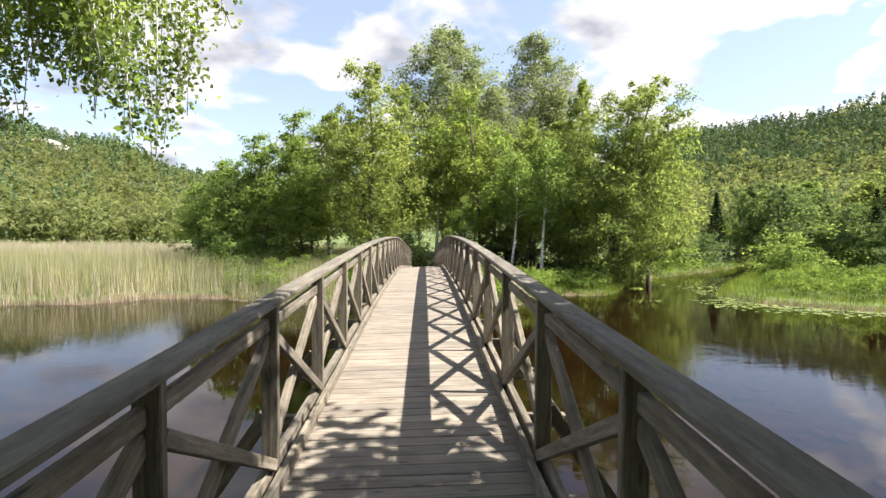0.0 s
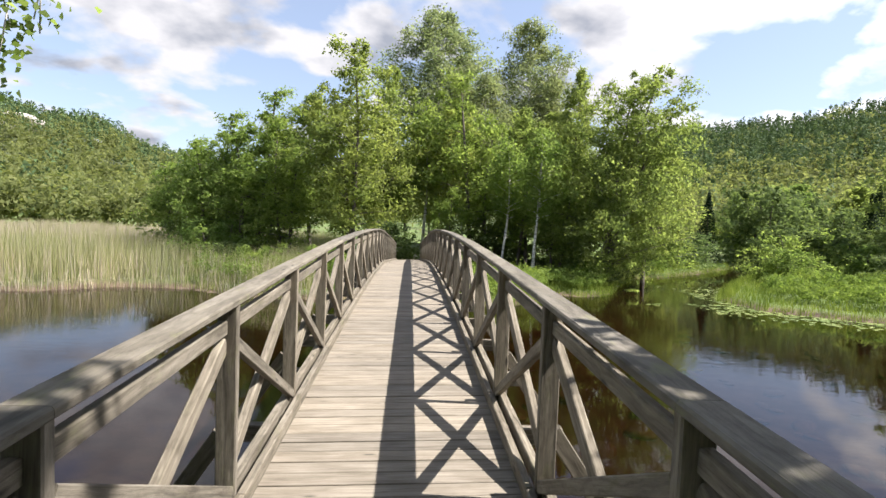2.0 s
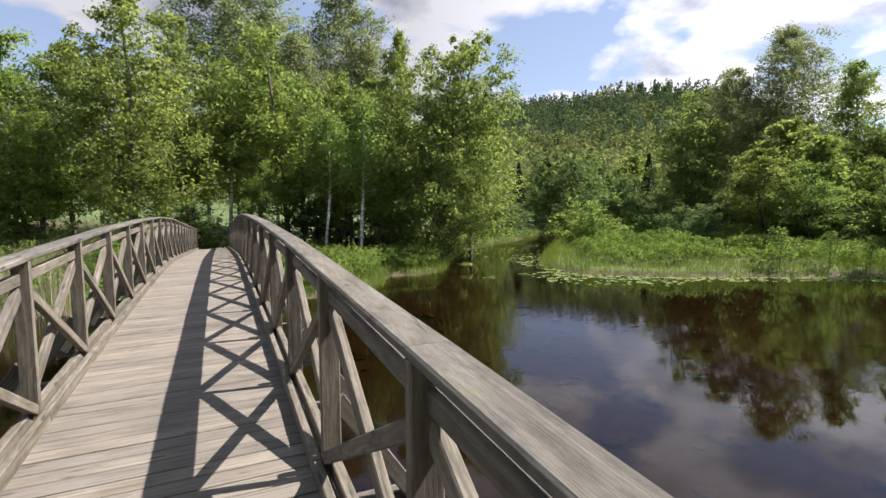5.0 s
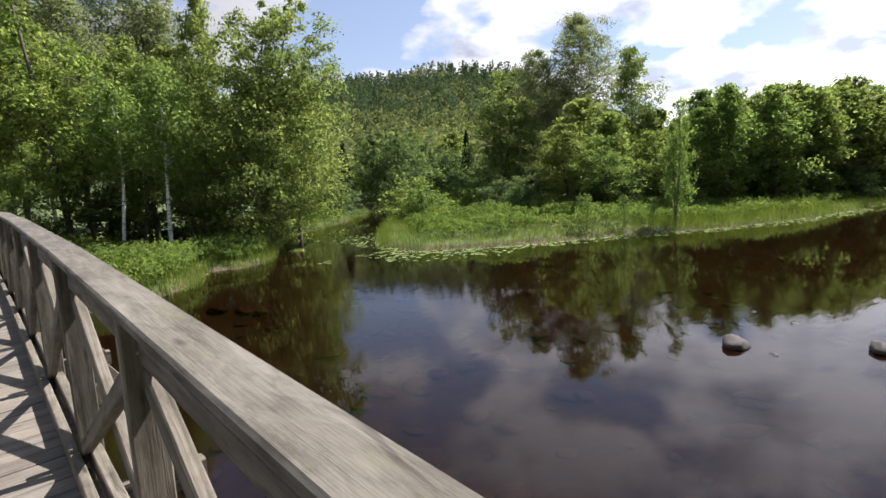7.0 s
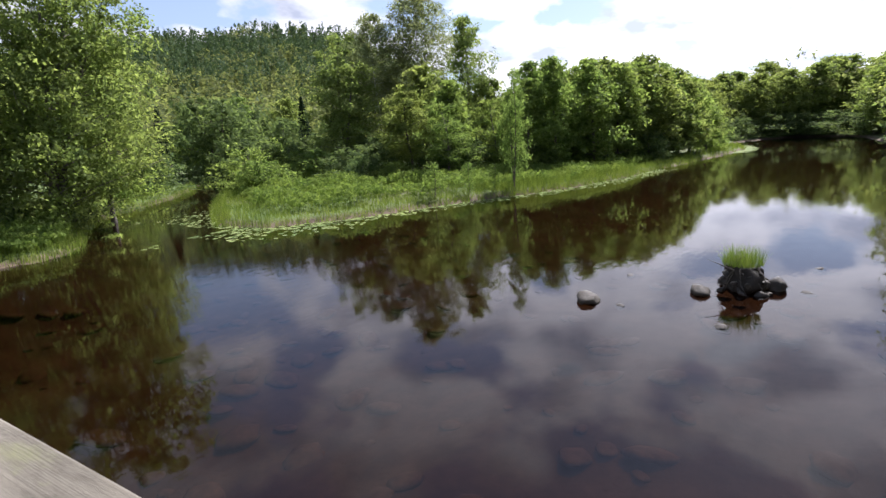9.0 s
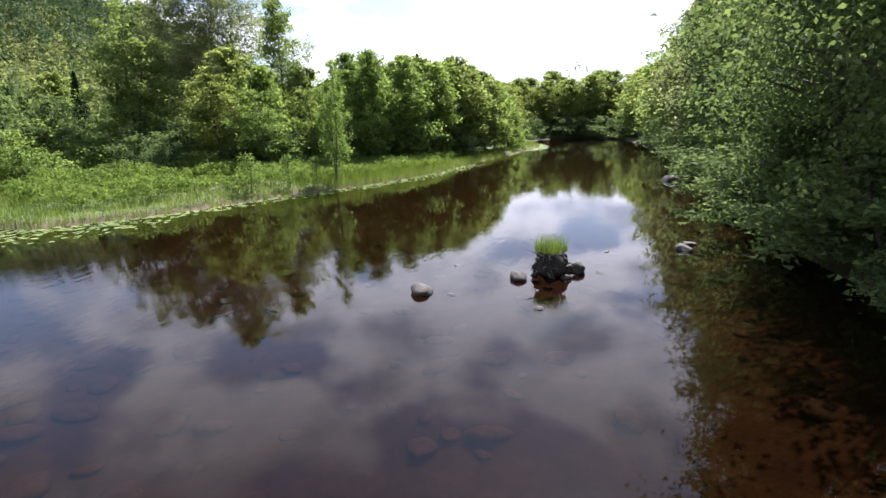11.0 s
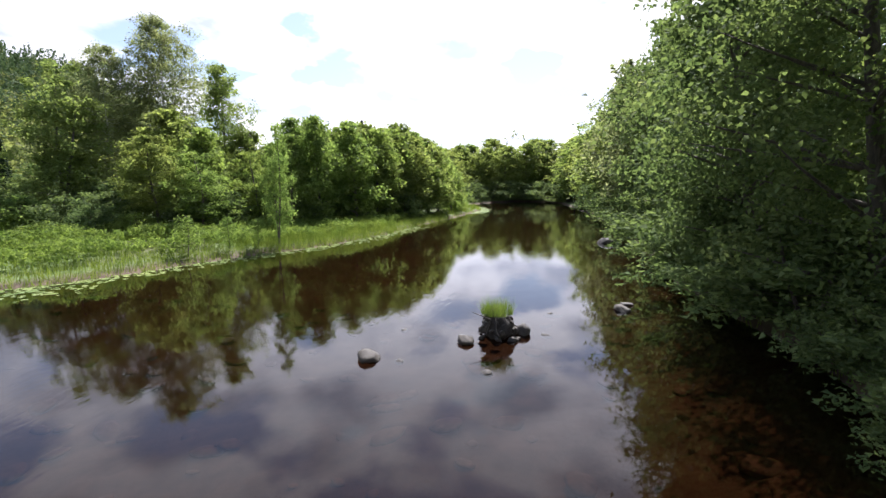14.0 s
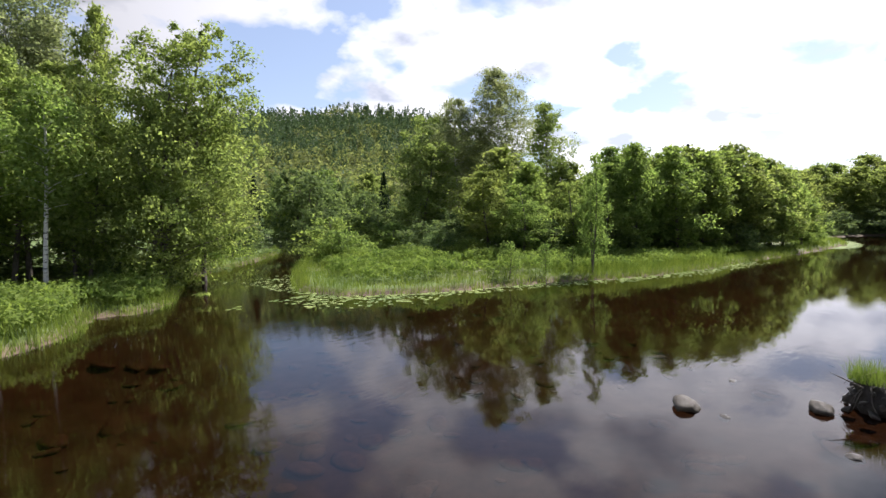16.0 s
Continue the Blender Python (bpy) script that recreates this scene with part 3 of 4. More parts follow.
    c[:, 2] = np.maximum(c[:, 2], 0.12)
    link_mesh("trunk", tubes_mesh("trunk", lines, 5), bark_mat, root)
    link_mesh("crown", quads_mesh("crown", leaves(c, leaf, rng, flat, 0.66, out, 0.85, small)), leaf_mat, root)
    return root


def conifer(name, label, height, spread, seed, n=7000):
    rng = np.random.default_rng(seed)
    root = tagged(new(name), label, "tree")
    u = rng.uniform(0.06, 1, n) ** 0.8
    tier = np.floor(u * 26) / 26
    a = rng.integers(0, 13, n) * math.tau / 13 + tier * 37 + rng.normal(0, 0.1, n)
    r = spread * (1 - tier) ** 0.85 * np.sqrt(rng.uniform(0.02, 1, n)) * rng.uniform(0.75, 1.1, n)
    c = np.stack([np.cos(a) * r, np.sin(a) * r, height * tier - 0.3 * r + rng.normal(0, 0.08, n) + 0.3], -1)
    link_mesh("trunk", tubes_mesh("trunk", [[((0, 0, -0.3), 0.16), ((0, 0, height * 0.5), 0.09), ((0, 0, height * 0.99), 0.015)]]), ALDER_BARK, root)
    link_mesh("crown", quads_mesh("crown", leaves(c, 0.24, rng, 0.5, 0.35)), NEEDLE, root)
    return root


def gz(x, y):
    return float(ground_height(np.array([x]), np.array([y]))[0])


GROUPS = {"alder_tree": "alders along the river", "birch_tree": "birches beyond the bridge", "broadleaf_tree": "trees of the wood",
          "shrub": "willow shrubs on the banks", "spruce_tree": "spruces behind the willows", "sapling": "saplings by the meadow", "willow_tree": "willows on the shaded bank"}


def plant(src, first, spots):
    """Set the built thing at its first spot and copies at the others: (x, y, top height, width factor)."""
    base = None
    tagged(src, group=GROUPS[src.name.split(".")[0]])
    for k, (x, y, top, wide) in enumerate(spots):
        z = gz(x, y) - 0.05
        s = (top - z) / first
        m = pose(x, y, z, 0, 0, (k * 137.5 + x * 40) % 360) @ Matrix.Diagonal((s * wide, s * wide, s, 1))
        if k == 0:
            base = m
        else:
            copy_thing(src, m)
    src.matrix_basis = base


ALDER = "green alder with a dense leafy crown on the river bank"
FAR = "green broadleaf tree in the wood beyond the river"
# copies near (3.4, -3.4) and (-3.6, -3.6): unseen, added to block sky light
plant(tree("alder_tree", ALDER, 14, 3.0, 11, ALDER_LEAF, ALDER_BARK, 56, 9, 44, 0.19, 0.24, 2, clump=0.36), 14,
      [(-3.6, 37, 13.2, 1.1), (41, 41.4, 12.4, 1.2), (-1.7, 48.1, 15, 1.0), (3.4, -3.4, 12.5, 1.35), (-3.6, -3.6, 12.5, 1.35), (-6, 51, 12.5, 1.2), (19.5, 47.5, 11, 1.2), (25, 54, 9, 1.2)])
plant(tree("alder_tree", ALDER, 13, 2.5, 12, ALDER_LEAF, ALDER_BARK, 50, 9, 42, 0.18, 0.26, 1, clump=0.34), 13,
      [(12.7, 41.6, 14.1, 0.75), (-7.6, 42.5, 11.4, 1.15), (46, 30.2, 12.6, 0.95), (13, 48.5, 12.4, 1.2), (36.4, 30.6, 5.6, 1.7), (3.4, 45.5, 11.5, 1.2), (22, 51, 9.5, 1.2), (-2.8, 62, 11, 1.3), (2.6, 66, 11, 1.3), (-0.4, 70, 12, 1.4), (9.6, 46, 12, 1.1), (17.8, 39.6, 8.2, 1.5), (-11.5, 47, 10.4, 1.2)])
plant(tree("alder_tree", "yellow-green young alder with an airy crown", 11, 2.3, 13, LIME_LEAF, ALDER_BARK, 44, 8, 40, 0.17, 0.24, 2, clump=0.32), 11,
      [(5.2, 42, 13.5, 1.05), (-11.3, 40, 11.0, 1.15), (-14.4, 40.6, 9.4, 1.2), (31.8, 19.6, 5.6, 0.6), (36.4, 26.6, 4.3, 1.7), (40.4, 24.2, 4.6, 1.5), (8.3, 40.6, 9.4, 1.15), (2.6, 39.4, 4.4, 1.1), (-17.6, 43, 7.6, 1.3), (-8.8, 38.6, 8.2, 1.2), (10.6, 38.4, 6.6, 1.1)])
# alders of the right bank, their shaded side painted by the darker leaf
plant(tree("alder_tree", "alder crowding the bank, shade put into its leaf colour", 13, 3.2, 19, SHADED_LEAF, ALDER_BARK, 52, 8, 44, 0.21, 0.06, 2, clump=0.38), 13,
      [(27, -5.4, 13.4, 1.1), (34, -7.2, 14.8, 1.1), (22.8, -4.9, 13.0, 1.1), (31, -6.6, 14.0, 1.1), (38, -7.8, 15.2, 1.1), (42, -8.0, 14.4, 1.2), (45.6, -8.8, 15.6, 1.1), (52.4, -9.8, 16.0, 1.1)])
plant(tree("birch_tree", "tall grey-green birch with fine hanging twigs", 24, 4.6, 14, BIRCH_LEAF, BIRCH_BARK, 110, 11, 38, 0.21, 0.22, 1, droop=0.14, clump=0.46, radius=0.14, shape=1.0), 24,
      [(2.7, 56.1, 24.0, 1.3), (12.2, 59, 24.9, 1.05), (50.4, 38.5, 18.6, 1.2), (7.2, 53, 17, 1.1), (5.4, 60, 21, 1.1), (46.8, 41, 15, 1.1), (15.4, 60, 19, 1.0)])
plant(tree("birch_tree", "slim young birch with a white trunk", 9, 1.4, 15, LIME_LEAF, BIRCH_BARK, 26, 8, 26, 0.17, 0.45, 1, radius=0.1), 9,
      [(8.4, 36.0, 8.2, 1.0), (6.7, 38.2, 7.8, 1), (15.6, 50, 11, 0.8), (1.2, 46, 12, 0.9)])
plant(tree("sapling", "lone light-green sapling at the meadow's edge", 3, 0.7, 25, LIME_LEAF, ALDER_BARK, 16, 5, 20, 0.12, 0.25, 1, radius=0.03, clump=0.2), 3,
      [(27.2, 22.9, 0.4, 1.2), (29.3, 21.7, 0.2, 1.0), (30.8, 20.6, 0.0, 1.1)])
# copy at (-9, -7): unseen, added to dim the light at the bridge's start
plant(tree("broadleaf_tree", FAR, 10, 2.5, 21, ALDER_LEAF, ALDER_BARK, 40, 9, 36, 0.26, 0.12, 1, clump=0.36, shape=0.7), 10,
      [(47.1, 27.8, 7, 1.3), (54.4, 18.6, 8.2, 1.2), (58.8, 15.8, 8.8, 1.25), (63.1, 13.6, 7.6, 1.2), (49.8, 23.2, 8.2, 1.3), (57, 20.5, 8.8, 1.4), (62.5, 17.5, 8.6, 1.3), (55, -9.8, 11.4, 1.4), (70, -11.5, 14, 1.3), (95, -14, 11.2, 1.6), (110, -14.5, 11.6, 1.7), (59.2, 68, 9, 1.3), (51, 21.6, 7.2, 1.2), (43.5, 34, 8.5, 1.2), (66, 18, 7.8, 1.3), (124, -19, 13, 1.7), (84, -12.5, 13, 1.4), (8.5, -7, 11, 1.4), (14.5, -8.5, 12.5, 1.4), (29, -11, 11.5, 1.4), (38, -12, 11.5, 1.5), (-9, -7, 11, 1.4), (128, -14, 12, 1.6), (134, -9, 13, 1.6), (130, -4, 12, 1.5), (127, 1, 11, 1.5), (124, 6, 10.5, 1.5), (133, 9, 12, 1.6), (141, 3, 14, 1.6), (142, -7, 14, 1.6), (136, -17, 14, 1.6), (120, -15, 12, 1.6), (114, -17, 12.5, 1.6), (104, -16, 12, 1.6), (122, 12, 11, 1.5), (112, 14, 9.5, 1.4), (100, 15, 9, 1.4), (90, 14, 8.0, 1.4)])
plant(tree("broadleaf_tree", FAR, 10, 2.2, 22, LIME_LEAF, ALDER_BARK, 38, 9, 34, 0.25, 0.12, 1, clump=0.34, shape=0.7), 10,
      [(43.5, 20.8, 7.6, 1.0), (47.4, 18.8, 7.6, 1.2), (71.2, 11.4, 5.2, 1.4), (57.5, 76, 9.8, 1.4), (49, 76, 8, 1.5), (61, 14.6, 8.0, 1.15), (56, 22, 7.6, 1.2), (40, 29, 6.4, 1.3), (104, -11, 8.5, 1.6), (67.5, 12.6, 6.6, 1.2), (52.5, 24.5, 7.8, 1.2), (52, 17.4, 7.4, 1.2), (56.6, 16.6, 7.8, 1.2), (64.8, 13.4, 7.0, 1.2), (45.4, 23.8, 7.8, 1.2), (41.6, 22.4, 6.0, 1.2)])
plant(tree("willow_tree", "grey-green willow with hanging twigs on the far shaded bank", 13, 3.4, 27, BIRCH_LEAF, ALDER_BARK, 56, 9, 44, 0.24, 0.12, 2, droop=0.3, clump=0.4), 13,
      [(60, -10.4, 15.4, 1.15), (48.5, -8.8, 13.4, 1.15)])
# shrubs and undergrowth; the darker leaf colour holds the shade between the trunks
plant(tree("shrub", "dense willow shrub by the water, shade put into its leaf colour", 4, 2.4, 16, SHADED_LEAF, ALDER_BARK, 36, 6, 40, 0.18, 0.03, 3, radius=0.05, clump=0.3), 4,
      [(41.6, 56.5, 3.2, 1.3), (49.3, 58.7, 5.4, 1.2), (43.8, 63.4, 8.4, 1.0), (50, 66, 8, 1.0), (11.4, 36.4, -0.2, 1.1), (13.6, 36.9, 0.0, 1.2), (17.2, 42.4, 1.0, 1.5), (-6.5, 36, 0.0, 1.4), (-11, 35.5, 0.2, 1.4), (46, 24.6, 1.6, 1.8), (51, 19.8, 1.4, 1.7), (56.5, 15.5, 1.2, 1.7),
       (38.5, 27.6, 1.8, 1.7), (42, 23.0, 1.2, 1.7), (19.6, -1.5, 1.6, 1.5), (26.5, -3.0, 2.0, 1.6), (14.2, -1.1, 1.2, 1.6), (9.6, -0.4, 0.0, 1.6), (11.4, -0.7, -0.2, 1.6), (8.3, 0.3, -0.5, 1.5), (7.2, 0.8, -0.7, 1.4), (16.8, -1.0, 0.6, 1.6), (22.8, -1.7, 1.0, 1.6), (36, -4.8, 1.8, 1.7), (45, -6.6, 2.0, 1.7), (58, -8.6, 2.2, 1.8), (75, -10, 2.2, 1.9), (100, 12, 0.6, 1.9), (110, -11, 2.4, 2), (116, -10.5, 2.6, 2.2), (121, -7, 2.6, 2.2), (124, -3, 2.6, 2.2), (124, 1, 2.6, 2.2), (121, 4.5, 2.6, 2.2), (115, 9.5, 2.4, 2), (108, 11.5, 2.0, 2), (130, -7, 3.4, 2.4), (132, 0, 3.4, 2.4), (129, 5, 3.2, 2.4),
       (-1.5, 42, 2.0, 1.6), (6.6, 44, 2.2, 1.8), (12, 44, 2.2, 1.6), (-14, 44, 2.4, 1.8), (48, 33, 2.5, 1.9), (43, 46, 2.8, 1.7), (37, 36, 1.6, 1.8), (61, 14.8, 1.0, 1.4), (28.5, 55, 2.0, 1.7), (33.6, 33.4, 0.8, 1.5), (36.2, 45.6, 2.4, 1.6), (42.4, 38.2, 2.4, 1.7), (52, 50, 5.0, 1.4)])
plant(tree("shrub", "bright green willow shrub in the meadow", 3, 2.1, 17, LIME_LEAF, ALDER_BARK, 36, 6, 40, 0.15, 0.03, 3, radius=0.04, clump=0.27), 3,
      [(32.7, 44.1, 2.0, 1.4), (36, 41.5, 1.5, 1.5), (-4.6, 31.5, 0.3, 1.2), (-8.5, 32.6, 0.1, 1.3), (19, 47, 0.6, 1.3), (34, 30.6, 0.2, 1.4), (9.9, 32.4, -0.95, 1.2), (11.4, 32.9, -0.95, 1.1), (3.8, 36.5, 0.0, 1), (24, 51, 1.4, 1.4), (40, 50, 2.5, 1.4), (74, 10.4, 0.2, 1.2), (-12.6, 37.4, 1.6, 1.2), (29.4, 40.2, 0.9, 1.4)])
plant(conifer("spruce_tree", "dark green spruce behind the willows", 9, 2.0, 18), 9,
      [(37.4, 65.2, 6.9, 1), (45.3, 50.5, 6.2, 0.9), (74.5, 23.9, 10.8, 0.85), (75.3, 19.6, 9.9, 0.85), (47.5, 48, 6.0, 0.9), (57, 62, 8.4, 0.9)])


leaning = tree("alder_tree", "broad alder with dark stems leaning out over the inlet", 14.6, 4.7, 37, ALDER_LEAF, ALDER_BARK, 96, 10, 60, 0.18, 0.1, 3, clump=0.38, radius=0.15, lean=(2.7, 0.2))
tagged(leaning, group=GROUPS["alder_tree"])
leaning.matrix_basis = pose(13.5, 37.0, gz(13.5, 37.0) - 0.05)


# near bank trees, with shade in the leaf colour
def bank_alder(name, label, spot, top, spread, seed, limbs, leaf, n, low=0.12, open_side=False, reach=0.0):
    t = tree(name, label, top - gz(*spot), spread, seed, SHADED_LEAF, ALDER_BARK, limbs, 6, n, leaf, low, 1, clump=0.42, radius=0.24, shape=0.9, small=False, open_side=open_side, lean=(0, reach))
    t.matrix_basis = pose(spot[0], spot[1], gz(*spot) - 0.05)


bank_alder("alder_tree", "large alder leaning over the shaded water, shade put into its leaf colour", (12.5, -1.3), 12.5, 3.4, 31, 70, 0.15, 74, 0.1, True, 1.0)
bank_alder("alder_tree", "large alder leaning over the shaded water, shade put into its leaf colour", (18.4, -1.7), 12.8, 3.1, 33, 70, 0.17, 82, 0.06, False, 1.6)
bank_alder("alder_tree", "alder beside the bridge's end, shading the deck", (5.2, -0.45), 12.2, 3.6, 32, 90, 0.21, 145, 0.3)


def overhanging_birch():
    """A weeping birch on the near bank; one long limb hangs over the water beside the bridge."""
    rng = np.random.default_rng(7)
    root = tagged(new("birch_tree"), "weeping birch with leafy twigs hanging over the river", "tree")
    x0, y0 = -7.2, -0.6
    z0 = gz(x0, y0)
    pull = np.array([0.1, 0.17, 1.6])

    def near(q):
        return pull + (q - pull) * 0.7
    lines = [[((x0 + 0.25 * math.sin(3 * u), y0 + 0.6 * u, z0 - 0.3 + 11.5 * u), 0.2 * (1 - u) ** 0.8 + 0.02) for u in np.linspace(0, 0.97, 10)]]
    cs = []
    for k in range(9):
        h = rng.uniform(4.6, 8.0)
        end = near(np.array([rng.uniform(-7.2, -3.9), rng.uniform(6.4, 8.8), rng.uniform(4.9, 6.6)]))
        start = np.array([x0, y0 + 0.3, z0 + h])
        pts = [start + (end - start) * v + np.array([0, 0, 1.2 * math.sin(math.pi * v) ** 1.0]) for v in np.linspace(0, 1, 7)]
        lines.append([(p, 0.055 * (1 - i / 7.5)) for i, p in enumerate(pts)])
    bunch = np.stack([rng.uniform(-7.6, -3.45, 26), rng.uniform(6.4, 8.8, 26)], -1)
    for k in range(210):
        x, y = bunch[k % 26] + rng.normal(0, 0.2, 2)
        d = y - 0.14
        side = (x - 0.13) / d
        low = 3.75 + 0.55 * math.sin(side * 17 + 0.6) + 0.5 * math.sin(k % 26 * 2.3) + rng.normal(0, 0.2) + max(0, (x + 3.9)) * 1.2
        top = rng.uniform(5.0, 6.4)
        low = min(low, top - 0.4)
        sway = rng.normal(0, 0.15, 2)
        tw = [np.array([x + sway[0] * v * v, y + sway[1] * v * v, top + (low - top) * v]) for v in np.linspace(0, 1, 5)]
        lines.append([(near(p), 0.005) for p in tw])
        m = int((top - low) * rng.uniform(34, 56))
        v = rng.uniform(0, 1, m)
        c = np.stack([x + sway[0] * v * v, y + sway[1] * v * v, top + (low - top) * v], -1) + rng.normal(0, 1, (m, 3)) * (0.15, 0.15, 0.08)
        cs.append(near(c))
    # rest of the crown, round the stem
    for k in range(150):
        a, r, z = rng.uniform(0, math.tau), rng.uniform(0.4, 3.2), rng.uniform(4, 11)
        p = np.array([x0 + math.cos(a) * r * (1.25 - z / 14), y0 + math.sin(a) * r * (1.25 - z / 14), z0 + z])
        cs.append(p + rng.normal(0, 0.4, (40, 3)))
    link_mesh("trunk", tubes_mesh("trunk", lines, 5), BIRCH_BARK, root)
    link_mesh("crown", quads_mesh("crown", leaves(np.concatenate(cs), 0.066, rng, 0.0, 0.75, None, 0.55, False)), LIME_LEAF, root)


overhanging_birch()


# ---- woods on the hills ----
def hill_wood():
    rng = np.random.default_rng(40)

    def scatter(n, az, rr):
        a, r = np.radians(rng.uniform(*az, n)), np.sqrt(rng.uniform(rr[0] ** 2, rr[1] ** 2, n))
        x, y = r * np.sin(a), r * np.cos(a)
        keep = shore_distance(x, y) > 6
        keep &= ~((x < -4) & (y < 78))
        return x[keep], y[keep]

    dec, con = [], []
    def add(x, y, share, size=1.0):
        z = ground_height(x, y)
        pick = rng.uniform(0, 1, len(x)) < (share if np.ndim(share) == 0 else share)
        for k in range(len(x)):
            (con if pick[k] else dec).append((x[k], y[k], z[k], size * rng.uniform(0.75, 1.25)))

    x, y = scatter(2700, (-62, -17), (100, 470)); add(x, y, 0.1 + 0.7 * step(220, 350, np.hypot(x, y)))
    x, y = scatter(4200, (20, 64), (105, 470)); add(x, y, 0.08 + 0.85 * step(170, 300, np.hypot(x, y)))
    x, y = scatter(900, (22, 60), (110, 300)); add(x, y, 0.3, 0.9)
    x, y = scatter(260, (-17, 20), (75, 300)); add(x, y, 0.3)
    x, y = scatter(330, (64, 122), (95, 230)); add(x, y, 0.0)
    x, y = scatter(150, (80, 124), (150, 240)); add(x, y, 0.0, 1.25)
    x, y = scatter(260, (-62, -24), (86, 120)); add(x, y, 0.03, 0.7)

    def build(name, label, trees, n, mat_, cone):
        out, ways = [], []
        for (x, y, z, s) in trees:
            d = math.hypot(x, y)
            h = (12.8 if cone else 10.0) * s
            if cone:
                u = rng.uniform(0.08, 1, n) ** 0.75
                a = rng.uniform(0, math.tau, n)
                r = (0.35 + 3.4 * (1 - u) ** 0.8) * rng.uniform(0.5, 1, n) * s * rng.uniform(0.8, 1.2)
                c = np.stack([x + np.cos(a) * r, y + np.sin(a) * r, z + h * u], -1)
                ways.append(np.stack([np.cos(a), np.sin(a), np.full(n, 0.3)], -1))
            else:
                lob = rng.normal(0, 1, (6, 3)) * (1.6, 1.6, 1.9) * s + (x, y, z + h * 0.55)
                c, o = puffs(lob, np.full(6, 2.2 * s), np.full(6, n // 6), rng, 0.9)
                c[:, 2] = np.maximum(c[:, 2], z + 0.4)
                ways.append(o)
            out.append(c)
        c = np.concatenate(out)
        sz = np.interp(np.hypot(c[:, 0], c[:, 1]), [90, 450], [0.9, 1.7] if not cone else [0.7, 1.35])
        tagged(link_mesh(name, quads_mesh(name, leaves(c, sz, rng, 0.3, 0.6, np.concatenate(ways))), mat_), label, "forest", kind="stuff")

    build("broadleaf_woodland", "light green birch and aspen wood on the hillsides", dec, 96, HILL_LEAF, False)
    build("conifer_woodland", "dark green pine and spruce wood on the hills", con, 64, HILL_NEEDLE, True)


hill_wood()


# ---- reeds, grass, lily pads ----
def blades(x, y, z, tall, wide, rng, lean=0.18):
    n = len(x)
    a = rng.uniform(0, math.tau, n)
    dx, dy = np.cos(a) * wide * 0.5, np.sin(a) * wide * 0.5
    b = rng.uniform(0, math.tau, n)
    l = np.abs(rng.normal(0, lean, n)) * tall
    lx, ly = np.cos(b) * l, np.sin(b) * l
    base = np.stack([x, y, z], -1)
    v0 = base - np.stack([dx * 0.6, dy * 0.6, np.zeros(n)], -1)
    v1 = base + np.stack([dx * 0.6, dy * 0.6, np.zeros(n)], -1)
    v3 = base + np.stack([lx, ly, tall], -1)
    return np.stack([v0, v1, v3], 1)


def reed_beds():
    rng = np.random.default_rng(50)
    n = 120000
    x = rng.uniform(-75, -4.5, n)
    y = 25 + (rng.uniform(0, 1, n) ** 1.7) * 52
    d = shore_distance(x, y)
    keep = (d > -0.5) & (x < -4.5 - 0.12 * np.maximum(0, y - 33)) & (np.abs(x) < 1.05 * y + 4)
    x, y, d = x[keep], y[keep], d[keep]
    patchy = 0.5 + 0.5 * np.sin(x * 0.35 + 2 * np.sin(y * 0.2)) * np.cos(y * 0.3)
    near_path = step(-16, -8, x)
    tall = (1.5 + 0.45 * patchy + rng.normal(0, 0.18, len(x))) * (1 - 0.25 * near_path) * step(-0.9, 0.6, d) + 0.4
    z = np.maximum(ground_height(x, y), -2.2)
    wide = np.interp(y, [27, 70], [0.034, 0.09])
    straw = rng.uniform(0, 1, len(x)) < np.where(d < 1.2, 0.4, 0.16 + 0.55 * step(32, 52, y) * step(-9, -16, x))
    for name, lab, pick, m in (("reed_bed", "tall green reeds in the marsh by the water", ~straw, REED), ("dry_reeds", "dry straw-coloured reed stems among the green", straw, STRAW)):
        tagged(link_mesh(name, quads_mesh(name, blades(x[pick], y[pick], z[pick], tall[pick] * (0.9 if m is STRAW else 1), wide[pick], rng, 0.16)), m), lab, "reeds", kind="stuff")


reed_beds()


